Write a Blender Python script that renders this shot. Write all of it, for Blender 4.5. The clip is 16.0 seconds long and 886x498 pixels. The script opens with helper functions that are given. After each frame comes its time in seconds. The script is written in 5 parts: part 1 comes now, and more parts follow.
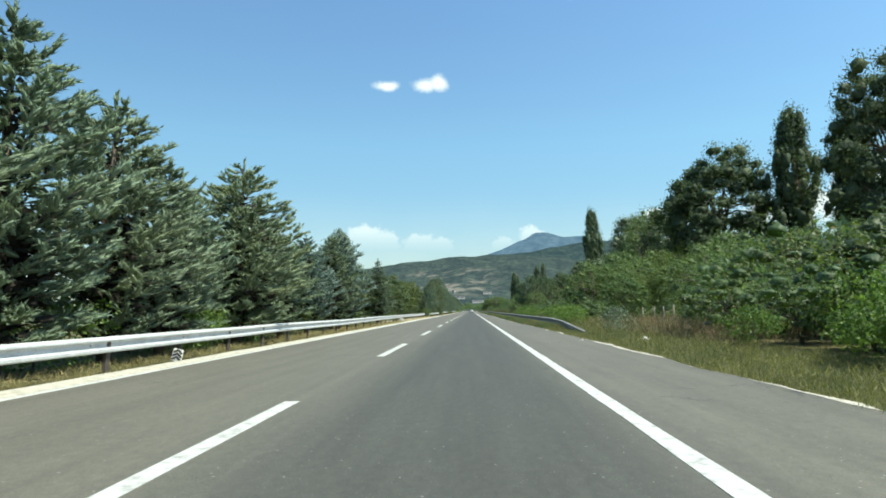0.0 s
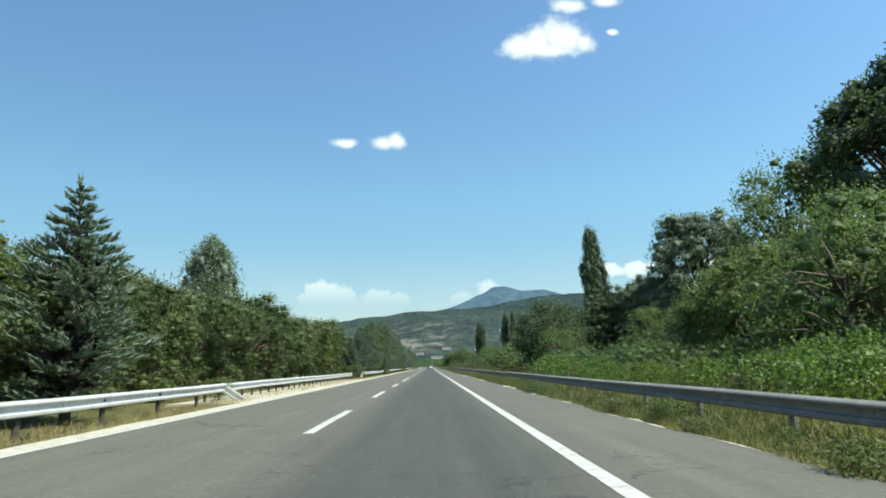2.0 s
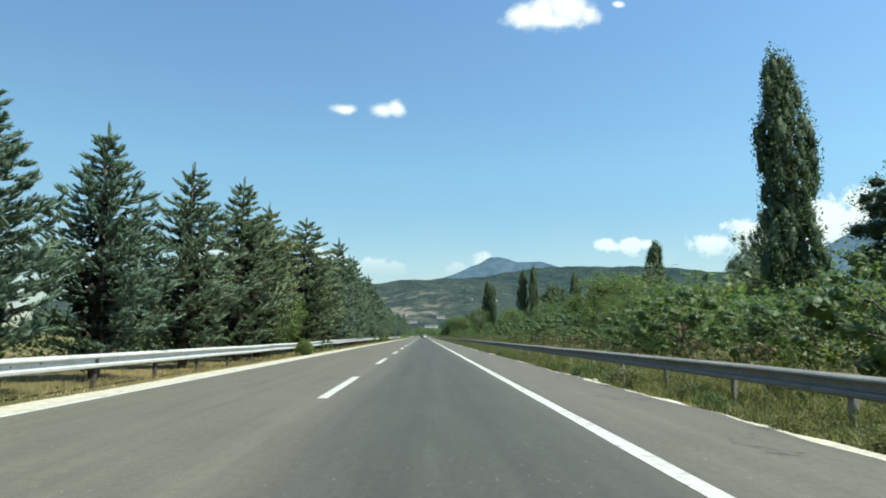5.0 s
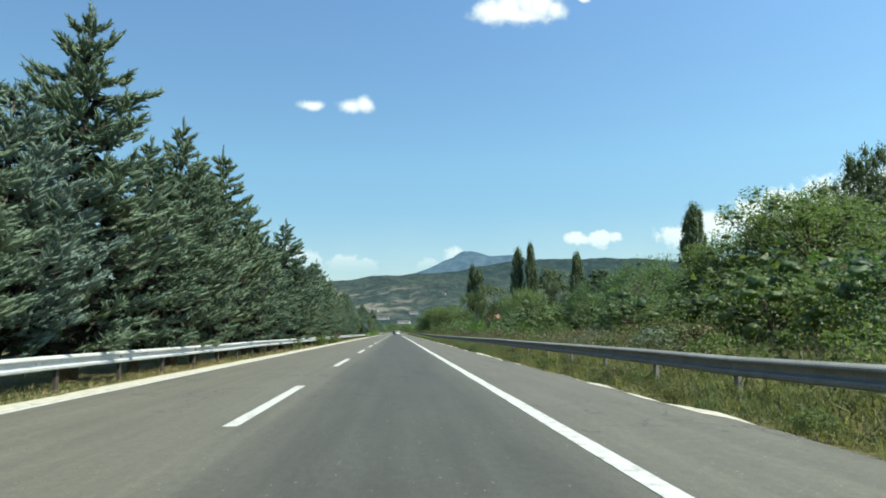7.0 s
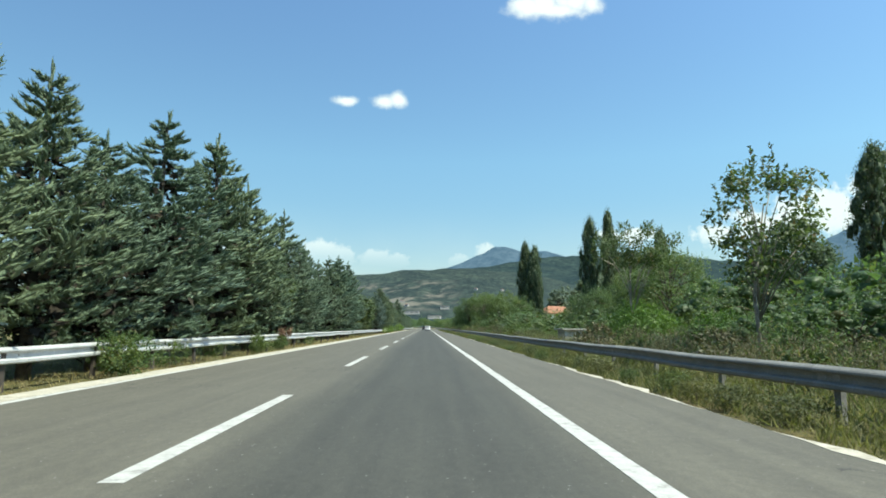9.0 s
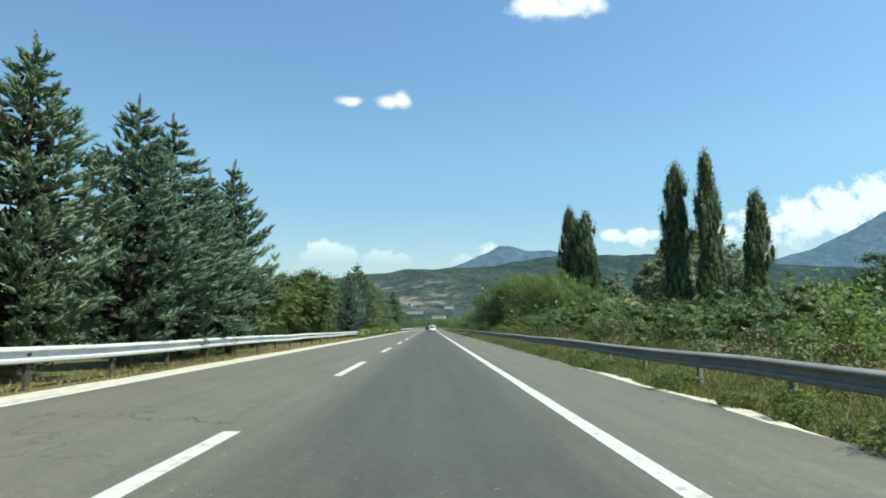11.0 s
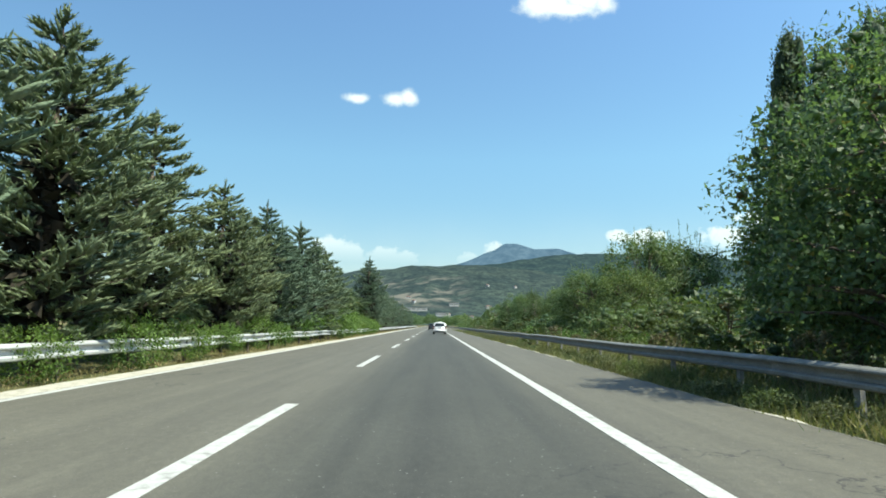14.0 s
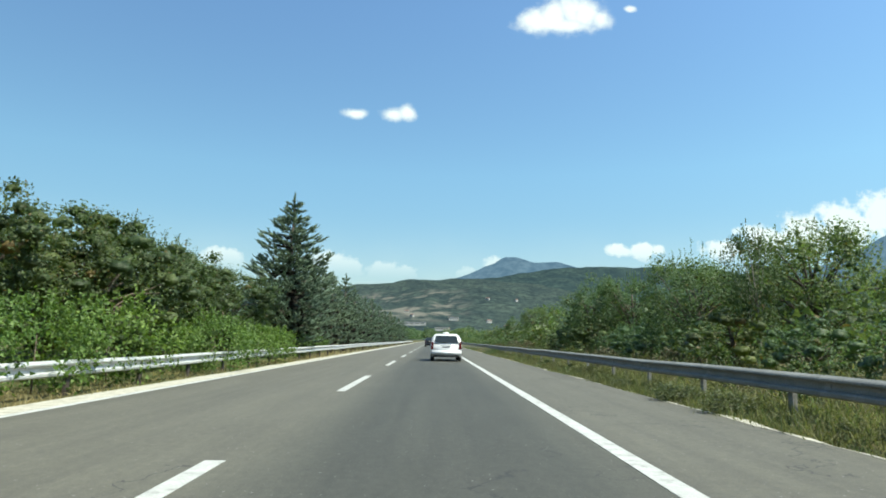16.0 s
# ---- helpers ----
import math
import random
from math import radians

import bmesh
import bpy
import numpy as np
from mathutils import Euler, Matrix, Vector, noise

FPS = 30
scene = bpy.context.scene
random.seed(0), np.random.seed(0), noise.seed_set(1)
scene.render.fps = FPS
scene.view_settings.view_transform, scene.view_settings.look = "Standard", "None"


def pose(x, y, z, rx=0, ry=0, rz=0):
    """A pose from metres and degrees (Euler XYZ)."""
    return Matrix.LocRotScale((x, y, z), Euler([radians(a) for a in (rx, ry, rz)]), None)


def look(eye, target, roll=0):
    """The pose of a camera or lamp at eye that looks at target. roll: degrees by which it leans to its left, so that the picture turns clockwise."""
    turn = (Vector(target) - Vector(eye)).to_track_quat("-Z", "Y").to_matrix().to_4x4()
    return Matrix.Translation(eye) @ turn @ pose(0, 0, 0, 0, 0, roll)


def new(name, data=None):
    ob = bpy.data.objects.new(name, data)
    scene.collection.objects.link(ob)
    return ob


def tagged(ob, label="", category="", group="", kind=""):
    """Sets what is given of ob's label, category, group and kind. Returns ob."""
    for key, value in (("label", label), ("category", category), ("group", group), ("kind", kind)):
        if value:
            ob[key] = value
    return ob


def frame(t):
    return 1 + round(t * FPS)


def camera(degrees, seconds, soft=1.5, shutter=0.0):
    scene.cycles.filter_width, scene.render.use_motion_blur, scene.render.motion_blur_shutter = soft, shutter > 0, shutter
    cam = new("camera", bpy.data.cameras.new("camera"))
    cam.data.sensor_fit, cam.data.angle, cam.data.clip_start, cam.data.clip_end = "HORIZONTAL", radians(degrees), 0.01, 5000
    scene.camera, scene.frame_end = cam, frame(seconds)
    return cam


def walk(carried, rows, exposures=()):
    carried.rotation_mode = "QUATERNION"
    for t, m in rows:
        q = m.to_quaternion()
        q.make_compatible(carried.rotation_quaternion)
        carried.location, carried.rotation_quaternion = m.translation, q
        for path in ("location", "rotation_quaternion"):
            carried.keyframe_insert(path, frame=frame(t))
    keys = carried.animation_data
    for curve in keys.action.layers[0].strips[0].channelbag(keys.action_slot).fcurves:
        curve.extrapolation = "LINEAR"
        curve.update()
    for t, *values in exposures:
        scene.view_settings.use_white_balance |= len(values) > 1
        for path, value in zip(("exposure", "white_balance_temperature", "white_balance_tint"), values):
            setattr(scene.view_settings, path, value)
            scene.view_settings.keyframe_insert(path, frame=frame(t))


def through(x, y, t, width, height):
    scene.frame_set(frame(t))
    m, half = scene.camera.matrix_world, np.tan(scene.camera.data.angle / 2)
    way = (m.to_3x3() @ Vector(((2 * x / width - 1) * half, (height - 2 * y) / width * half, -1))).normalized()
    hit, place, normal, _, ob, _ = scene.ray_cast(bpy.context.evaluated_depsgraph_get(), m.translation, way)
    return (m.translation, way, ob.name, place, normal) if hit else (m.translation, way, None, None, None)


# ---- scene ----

# the lens and the way along the right-hand lane: t, x, y, z, yaw, pitch, roll
cam = camera(70.0, 16.0, soft=1.8)
ROWS = [
    (0.0, 0.19, 0.00, 1.15, 2.53, 5.54, 0.37),
    (0.5, 0.33, 11.51, 1.15, 2.26, 7.76, -0.49),
    (1.0, 0.38, 22.99, 1.15, 0.78, 9.96, 0.17),
    (1.5, 0.32, 34.45, 1.15, -0.11, 11.25, 1.03),
    (2.0, 0.12, 45.90, 1.15, -1.17, 10.49, 1.19),
    (2.5, -0.03, 57.32, 1.15, -2.07, 10.54, 1.97),
    (3.0, -0.22, 68.71, 1.15, -2.99, 8.40, 0.44),
    (3.5, -0.31, 80.05, 1.15, -3.31, 8.08, -0.90),
    (3.7, -0.31, 84.60, 1.15, -2.65, 8.33, -1.20),
    (5.8, -0.27, 132.35, 1.15, -1.75, 7.55, -0.50),
    (6.0, -0.26, 136.89, 1.15, -2.07, 7.80, -0.40),
    (6.5, -0.17, 148.28, 1.15, -4.00, 7.51, 0.06),
    (7.0, -0.03, 159.67, 1.15, -4.24, 7.40, 0.80),
    (7.5, 0.07, 171.07, 1.15, -4.09, 7.22, 0.44),
    (8.0, 0.11, 182.49, 1.15, -3.33, 7.11, -0.43),
    (8.5, 0.11, 193.90, 1.15, -2.06, 6.99, -0.49),
    (9.0, 0.20, 205.32, 1.15, -1.51, 7.03, -0.28),
    (9.5, 0.18, 216.72, 1.15, -2.09, 6.72, -0.57),
    (10.0, 0.19, 228.10, 1.15, -1.19, 6.38, -0.51),
    (10.2, 0.17, 232.65, 1.15, -1.15, 6.42, -0.50),
    (12.3, -0.15, 280.50, 1.15, -1.50, 7.95, 0.40),
    (12.5, -0.17, 285.04, 1.15, -1.67, 7.67, 0.50),
    (13.0, -0.15, 296.43, 1.15, -3.17, 7.36, 0.17),
    (13.5, -0.20, 307.83, 1.15, -1.74, 6.20, -1.28),
    (14.0, -0.13, 319.27, 1.15, -0.82, 6.86, -1.12),
    (14.5, -0.09, 330.72, 1.15, 0.02, 6.11, -0.59),
    (15.0, -0.10, 342.12, 1.15, -0.80, 7.39, -0.54),
    (15.5, -0.10, 353.45, 1.15, -0.45, 7.49, -0.43),
    (16.0, -0.11, 364.70, 1.15, -0.91, 8.18, -0.93),
]
walk(cam, [(t, pose(x, y, z, 90 + pitch, roll, yaw)) for t, x, y, z, yaw, pitch, roll in ROWS],
     [(0.0, 0.7, 6900, -4), (1.0, 0.62, 6900, -4), (13.3, 0.62, 6900, -4), (14.0, 0.72, 6900, -4), (14.6, 0.72, 6900, -4), (15.2, 0.64, 6900, -4), (16.0, 0.62, 6900, -4)])

# ---- world, sun and exposure ----
SUN_DIR = Vector((0.62, -0.40, 1.12)).normalized()
world = bpy.data.worlds.new("summer_sky")
scene.world = world
world.use_nodes = True


def build_sky():
    nt = world.node_tree
    nt.nodes.clear()
    N, L = nt.nodes.new, nt.links.new

    def math_node(op, a, b=None, c=None, clamp=False):
        n = N("ShaderNodeMath")
        n.operation, n.use_clamp = op, clamp
        for i, v in enumerate((a, b, c)):
            if v is None:
                continue
            if isinstance(v, (int, float)):
                n.inputs[i].default_value = v
            else:
                L(v, n.inputs[i])
        return n.outputs[0]

    sky = N("ShaderNodeTexSky")
    sky.sky_type, sky.sun_disc = "NISHITA", False
    sky.sun_elevation = math.asin(SUN_DIR.z)
    sky.sun_rotation = math.atan2(SUN_DIR.x, SUN_DIR.y)
    sky.altitude, sky.air_density, sky.dust_density, sky.ozone_density = 400, 1.0, 0.8, 2.5
    tc = N("ShaderNodeTexCoord")
    sep = N("ShaderNodeSeparateXYZ")
    L(tc.outputs["Generated"], sep.inputs[0])
    ahead = math_node("MAXIMUM", sep.outputs[1], 0.05)
    com = N("ShaderNodeCombineXYZ")
    L(math_node("DIVIDE", sep.outputs[0], ahead), com.inputs[0])
    L(math_node("DIVIDE", sep.outputs[2], ahead), com.inputs[1])
    noise_a = N("ShaderNodeTexNoise")
    noise_a.inputs["Scale"].default_value, noise_a.inputs["Detail"].default_value = 34.0, 9.0
    noise_a.inputs["Roughness"].default_value = 0.6
    L(com.outputs[0], noise_a.inputs["Vector"])
    noise_b = N("ShaderNodeTexNoise")
    noise_b.inputs["Scale"].default_value, noise_b.inputs["Detail"].default_value = 9.0, 4.0
    L(com.outputs[0], noise_b.inputs["Vector"])
    # cumulus puffs: tangent to the right, tangent up, half width, half height, how much further it reaches down than up
    puffs = [(-0.135, 0.366, 0.026, 0.011, 1.0), (-0.071, 0.366, 0.026, 0.016, 1.0), (-0.050, 0.369, 0.020, 0.017, 1.0),
             (0.165, 0.530, 0.042, 0.036, 0.7), (0.198, 0.545, 0.040, 0.046, 0.9), (0.224, 0.556, 0.036, 0.044, 1.0), (0.246, 0.552, 0.042, 0.042, 1.0), (0.205, 0.528, 0.090, 0.026, 0.6), (0.275, 0.540, 0.028, 0.026, 0.8),
             (0.250, 0.612, 0.036, 0.018, 1.0), (0.318, 0.619, 0.034, 0.013, 1.0), (0.324, 0.561, 0.013, 0.008, 1.0)]
    banks = [(-0.164, 0.114, 0.040, 0.030, 2.2), (-0.138, 0.112, 0.034, 0.022, 2.2), (-0.188, 0.104, 0.034, 0.020, 2.2), (-0.083, 0.106, 0.040, 0.024, 2.2), (-0.050, 0.102, 0.036, 0.018, 2.2),
             (0.062, 0.102, 0.040, 0.018, 2.2), (0.094, 0.112, 0.034, 0.022, 2.2), (0.298, 0.147, 0.028, 0.012, 1.4), (0.332, 0.150, 0.028, 0.016, 1.4), (0.360, 0.150, 0.016, 0.012, 1.4),
             (0.47, 0.156, 0.050, 0.016, 1.8), (0.535, 0.170, 0.055, 0.026, 2.0), (0.60, 0.186, 0.060, 0.034, 2.0), (0.665, 0.204, 0.060, 0.036, 2.0), (0.73, 0.220, 0.060, 0.038, 2.0), (0.80, 0.236, 0.070, 0.04, 2.0),
             (-0.334, 0.126, 0.045, 0.020, 1.8)]

    def heap(rows):
        best = None
        for u, v, a, b, down in rows:
            off = N("ShaderNodeVectorMath")
            off.operation, off.inputs[1].default_value = "SUBTRACT", (u, v, 0)
            L(com.outputs[0], off.inputs[0])
            xy = N("ShaderNodeSeparateXYZ")
            L(off.outputs[0], xy.inputs[0])
            tall = math_node("MAXIMUM", math_node("MULTIPLY", xy.outputs[1], 1 / b), math_node("MULTIPLY", xy.outputs[1], -1 / (b * down)))
            wide_ = math_node("MULTIPLY", xy.outputs[0], 1 / a)
            r = math_node("SQRT", math_node("ADD", math_node("MULTIPLY", tall, tall), math_node("MULTIPLY", wide_, wide_)))
            f = math_node("SUBTRACT", 1.0, r)
            best = f if best is None else math_node("MAXIMUM", best, f)
        return best

    ragged = math_node("MULTIPLY_ADD", noise_a.outputs["Fac"], 1.15, -0.56)

    def cover(rows, lo, hi, rough):
        ramp = N("ShaderNodeMapRange")
        ramp.interpolation_type = "SMOOTHSTEP"
        ramp.inputs["From Min"].default_value, ramp.inputs["From Max"].default_value = lo, hi
        L(math_node("MULTIPLY_ADD", ragged, rough, heap(rows)), ramp.inputs["Value"])
        return ramp.outputs[0]

    high_clouds, low_clouds = cover(puffs, -0.02, 0.80, 1.0), cover(banks, 0.08, 0.56, 1.7)
    # low banks dissolve into the haze towards their feet
    foot = N("ShaderNodeMapRange")
    foot.interpolation_type = "SMOOTHSTEP"
    foot.inputs["From Min"].default_value, foot.inputs["From Max"].default_value = 0.085, 0.150
    foot.inputs["To Min"].default_value, foot.inputs["To Max"].default_value = 0.12, 0.80
    L(sep.outputs[2], foot.inputs["Value"])
    low_clouds = math_node("MULTIPLY", low_clouds, foot.outputs[0])
    # a pale veil low over the hills
    veil = N("ShaderNodeMapRange")
    veil.interpolation_type = "SMOOTHSTEP"
    veil.inputs["From Min"].default_value, veil.inputs["From Max"].default_value = 0.20, 0.06
    L(sep.outputs[2], veil.inputs["Value"])
    soft = math_node("MULTIPLY", veil.outputs[0], math_node("MULTIPLY_ADD", noise_b.outputs["Fac"], 0.26, 0.03))
    fac = math_node("MAXIMUM", math_node("MAXIMUM", math_node("MULTIPLY", high_clouds, 0.96), low_clouds), soft, clamp=True)
    mix = N("ShaderNodeMix")
    mix.data_type = "RGBA"
    L(fac, mix.inputs["Factor"])
    tint = N("ShaderNodeMix")
    tint.data_type, tint.blend_type = "RGBA", "MULTIPLY"
    tint.inputs["Factor"].default_value = 1.0
    L(sky.outputs[0], tint.inputs["A"])
    height = N("ShaderNodeMapRange")
    height.inputs["From Min"].default_value, height.inputs["From Max"].default_value = 0.03, 0.48
    L(sep.outputs[2], height.inputs["Value"])
    shade = N("ShaderNodeValToRGB")
    shade.color_ramp.elements[0].color, shade.color_ramp.elements[1].color = (0.54, 0.565, 0.59, 1), (0.95, 1.11, 1.25, 1)
    mid_stop = shade.color_ramp.elements.new(0.5)
    mid_stop.color = (0.84, 1.0, 1.015, 1)
    L(height.outputs[0], shade.inputs["Fac"])
    sunward = N("ShaderNodeVectorMath")
    sunward.operation = "SCALE"
    L(shade.outputs["Color"], sunward.inputs[0])
    L(math_node("MULTIPLY_ADD", sep.outputs[0], 0.22, 1.02), sunward.inputs["Scale"])
    L(sunward.outputs[0], tint.inputs["B"])
    L(tint.outputs["Result"], mix.inputs["A"])
    mix.inputs["B"].default_value = (5.7, 6.0, 6.3, 1)
    bg = N("ShaderNodeBackground")
    bg.inputs["Strength"].default_value = 0.125
    L(mix.outputs["Result"], bg.inputs["Color"])
    out = N("ShaderNodeOutputWorld")
    L(bg.outputs[0], out.inputs["Surface"])


build_sky()
sun = new("sun", bpy.data.lights.new("sun", "SUN"))
sun.data.energy, sun.data.angle, sun.data.color = 5.0, radians(0.5), (1.0, 0.955, 0.88)
sun.matrix_world = look(SUN_DIR * 100, (0, 0, 0))


# ---- materials ----
def shader(name, rough=0.8, metal=0.0, spec=0.5):
    m = bpy.data.materials.new(name)
    m.use_nodes = True
    b = m.node_tree.nodes["Principled BSDF"]
    b.inputs["Roughness"].default_value, b.inputs["Metallic"].default_value = rough, metal
    b.inputs["Specular IOR Level"].default_value = spec
    return m, m.node_tree, b


def noise_node(nt, scale, detail=4.0, rough=0.55, coord="Object", stretch=None):
    tc = nt.nodes.new("ShaderNodeTexCoord")
    n = nt.nodes.new("ShaderNodeTexNoise")
    n.inputs["Scale"].default_value, n.inputs["Detail"].default_value, n.inputs["Roughness"].default_value = scale, detail, rough
    if stretch:
        mp = nt.nodes.new("ShaderNodeMapping")
        mp.inputs["Scale"].default_value = stretch
        nt.links.new(tc.outputs[coord], mp.inputs["Vector"])
        nt.links.new(mp.outputs[0], n.inputs["Vector"])
    else:
        nt.links.new(tc.outputs[coord], n.inputs["Vector"])
    return n.outputs["Fac"]


def ramp_node(nt, fac, stops):
    r = nt.nodes.new("ShaderNodeValToRGB")
    while len(r.color_ramp.elements) < len(stops):
        r.color_ramp.elements.new(0.5)
    for e, (p, c) in zip(r.color_ramp.elements, stops):
        e.position, e.color = p, (*c, 1)
    nt.links.new(fac, r.inputs["Fac"])
    return r.outputs["Color"]


def mix_node(nt, fac, a, b, blend="MIX"):
    m = nt.nodes.new("ShaderNodeMix")
    m.data_type, m.blend_type = "RGBA", blend
    for key, v in (("Factor", fac), ("A", a), ("B", b)):
        if isinstance(v, (int, float)):
            m.inputs[key].default_value = v
        elif isinstance(v, tuple):
            m.inputs[key].default_value = (*v, 1)
        else:
            nt.links.new(v, m.inputs[key])
    return m.outputs["Result"]


def math_of(nt, op, a, b=0.0):
    n = nt.nodes.new("ShaderNodeMath")
    n.operation = op
    for i, v in enumerate((a, b)):
        if isinstance(v, (int, float)):
            n.inputs[i].default_value = v
        else:
            nt.links.new(v, n.inputs[i])
    return n.outputs[0]


def bump_node(nt, b, height, strength, dist):
    n = nt.nodes.new("ShaderNodeBump")
    n.inputs["Strength"].default_value, n.inputs["Distance"].default_value = strength, dist
    nt.links.new(height, n.inputs["Height"])
    nt.links.new(n.outputs[0], b.inputs["Normal"])


def speckled(name, stops, scale=6.0, rough=0.8, metal=0.0, fine=90.0, bump=0.3, dist=0.004, spec=0.5):
    """A surface with blotches and fine grain."""
    m, nt, b = shader(name, rough, metal, spec)
    big = noise_node(nt, scale, 5.0, 0.6)
    small = noise_node(nt, fine, 3.0, 0.7)
    col = ramp_node(nt, big, stops)
    grain = ramp_node(nt, small, [(0.3, (0.8, 0.8, 0.8)), (0.7, (1.15, 1.15, 1.15))])
    nt.links.new(mix_node(nt, 1.0, col, grain, "MULTIPLY"), b.inputs["Base Color"])
    if bump:
        bump_node(nt, b, small, bump, dist)
    return m


def leafy(name, dark, mid, light, through=0.3, rough=0.55, accent=None, share=0.04, grain_scale=9.0, alike=False):
    """Leaves: every leaf its own tone, every plant its own shift, some light let through."""
    m, nt, b = shader(name, rough, 0.0, 0.45)
    geo = nt.nodes.new("ShaderNodeNewGeometry")
    oi = nt.nodes.new("ShaderNodeObjectInfo")
    stops = [(0.0, dark), (0.55, mid), (1.0, light)]
    col = ramp_node(nt, geo.outputs["Random Per Island"], stops)
    if accent:
        far = math_of(nt, "GREATER_THAN", math_of(nt, "FRACT", math_of(nt, "MULTIPLY", geo.outputs["Random Per Island"], 37.7)), 1 - share)
        col = mix_node(nt, far, col, accent)
    patch = noise_node(nt, 0.55, 2.0, 0.5)
    col = mix_node(nt, 1.0, col, ramp_node(nt, patch, [(0.3, (0.84, 0.88, 0.90)), (0.7, (1.16, 1.12, 1.02))]), "MULTIPLY")
    # the dark end of this grain paints shaded gaps between leaves
    grain = noise_node(nt, grain_scale, 3.0, 0.7)
    col = mix_node(nt, 1.0, col, ramp_node(nt, grain, [(0.32, (0.62, 0.64, 0.66)), (0.55, (1.0, 1.0, 1.0)), (0.72, (1.22, 1.20, 1.12))]), "MULTIPLY")
    bump_node(nt, b, grain, 0.9, 0.05)
    tone = ramp_node(nt, oi.outputs["Random"], [(0.0, (0.84, 0.93, 0.98)), (0.55, (1.0, 1.0, 1.0)), (0.85, (1.06, 1.04, 0.94)), (1.0, (1.13, 1.06, 0.88))])
    if not alike:
        col = mix_node(nt, 1.0, col, tone, "MULTIPLY")
    nt.links.new(col, b.inputs["Base Color"])
    tr = nt.nodes.new("ShaderNodeBsdfTranslucent")
    nt.links.new(mix_node(nt, 1.0, col, (1.25, 1.36, 0.74), "MULTIPLY"), tr.inputs["Color"])
    mx = nt.nodes.new("ShaderNodeMixShader")
    mx.inputs[0].default_value = through
    out = nt.nodes["Material Output"]
    nt.links.new(b.outputs[0], mx.inputs[1])
    nt.links.new(tr.outputs[0], mx.inputs[2])
    nt.links.new(mx.outputs[0], out.inputs["Surface"])
    return m


def make_asphalt():
    m, nt, b = shader("worn_asphalt", 0.78, 0.0, 0.4)
    tc = nt.nodes.new("ShaderNodeTexCoord")
    sep = nt.nodes.new("ShaderNodeSeparateXYZ")
    nt.links.new(tc.outputs["Object"], sep.inputs[0])
    x = sep.outputs[0]
    # polished darker lane surfacing between x -1.6 and 1.8, paler left lane and shoulder
    wob = math_of(nt, "MULTIPLY", math_of(nt, "SUBTRACT", noise_node(nt, 0.35, 3.0, 0.6, stretch=(1, 0.25, 1)), 0.5), 0.5)
    xx = math_of(nt, "ADD", x, wob)
    lane = nt.nodes.new("ShaderNodeMapRange")
    lane.interpolation_type = "SMOOTHSTEP"
    for k, v in (("From Min", 2.4), ("From Max", 0.9)):
        lane.inputs[k].default_value = v
    nt.links.new(math_of(nt, "ABSOLUTE", math_of(nt, "SUBTRACT", xx, 0.1)), lane.inputs["Value"])
    base = ramp_node(nt, noise_node(nt, 1.3, 6.0, 0.65, stretch=(1, 0.35, 1)), [(0.3, (0.096, 0.091, 0.075)), (0.7, (0.115, 0.109, 0.089))])
    dark = ramp_node(nt, noise_node(nt, 2.0, 6.0, 0.65, stretch=(1, 0.2, 1)), [(0.3, (0.050, 0.050, 0.044)), (0.7, (0.063, 0.063, 0.055))])
    col = mix_node(nt, lane.outputs[0], base, dark)
    grit = noise_node(nt, 55.0, 2.0, 0.8)
    col = mix_node(nt, 1.0, col, ramp_node(nt, grit, [(0.25, (0.72, 0.72, 0.72)), (0.75, (1.28, 1.28, 1.26))]), "MULTIPLY")
    mottle = noise_node(nt, 11.0, 4.0, 0.75, stretch=(1, 0.6, 1))
    col = mix_node(nt, 1.0, col, ramp_node(nt, mottle, [(0.3, (0.84, 0.84, 0.85)), (0.7, (1.16, 1.16, 1.14))]), "MULTIPLY")
    track = noise_node(nt, 3.0, 3.0, 0.6, stretch=(1, 0.02, 1))
    col = mix_node(nt, 1.0, col, ramp_node(nt, track, [(0.3, (0.88, 0.88, 0.89)), (0.7, (1.12, 1.12, 1.10))]), "MULTIPLY")
    # scattered pale stones
    vor = nt.nodes.new("ShaderNodeTexVoronoi")
    vor.inputs["Scale"].default_value = 7.0
    nt.links.new(tc.outputs["Object"], vor.inputs["Vector"])
    stone = math_of(nt, "LESS_THAN", vor.outputs["Distance"], 0.07)
    col = mix_node(nt, math_of(nt, "MULTIPLY", stone, 0.6), col, (0.32, 0.32, 0.30))
    chip = nt.nodes.new("ShaderNodeTexVoronoi")
    chip.inputs["Scale"].default_value = 22.0
    nt.links.new(tc.outputs["Object"], chip.inputs["Vector"])
    pale = math_of(nt, "LESS_THAN", chip.outputs["Distance"], 0.10)
    col = mix_node(nt, math_of(nt, "MULTIPLY", pale, 0.45), col, (0.26, 0.25, 0.23))
    # fine cracks
    crack = nt.nodes.new("ShaderNodeTexVoronoi")
    crack.feature = "DISTANCE_TO_EDGE"
    crack.inputs["Scale"].default_value = 0.33
    mp = nt.nodes.new("ShaderNodeMapping")
    nt.links.new(tc.outputs["Object"], mp.inputs["Vector"])
    nse = nt.nodes.new("ShaderNodeTexNoise")
    nse.inputs["Scale"].default_value, nse.inputs["Detail"].default_value = 1.6, 5.0
    nt.links.new(tc.outputs["Object"], nse.inputs["Vector"])
    vm = nt.nodes.new("ShaderNodeVectorMath")
    vm.operation = "MULTIPLY_ADD"
    vm.inputs[1].default_value = (2.2, 2.2, 0)
    nt.links.new(nse.outputs["Color"], vm.inputs[0])
    nt.links.new(mp.outputs[0], vm.inputs[2])
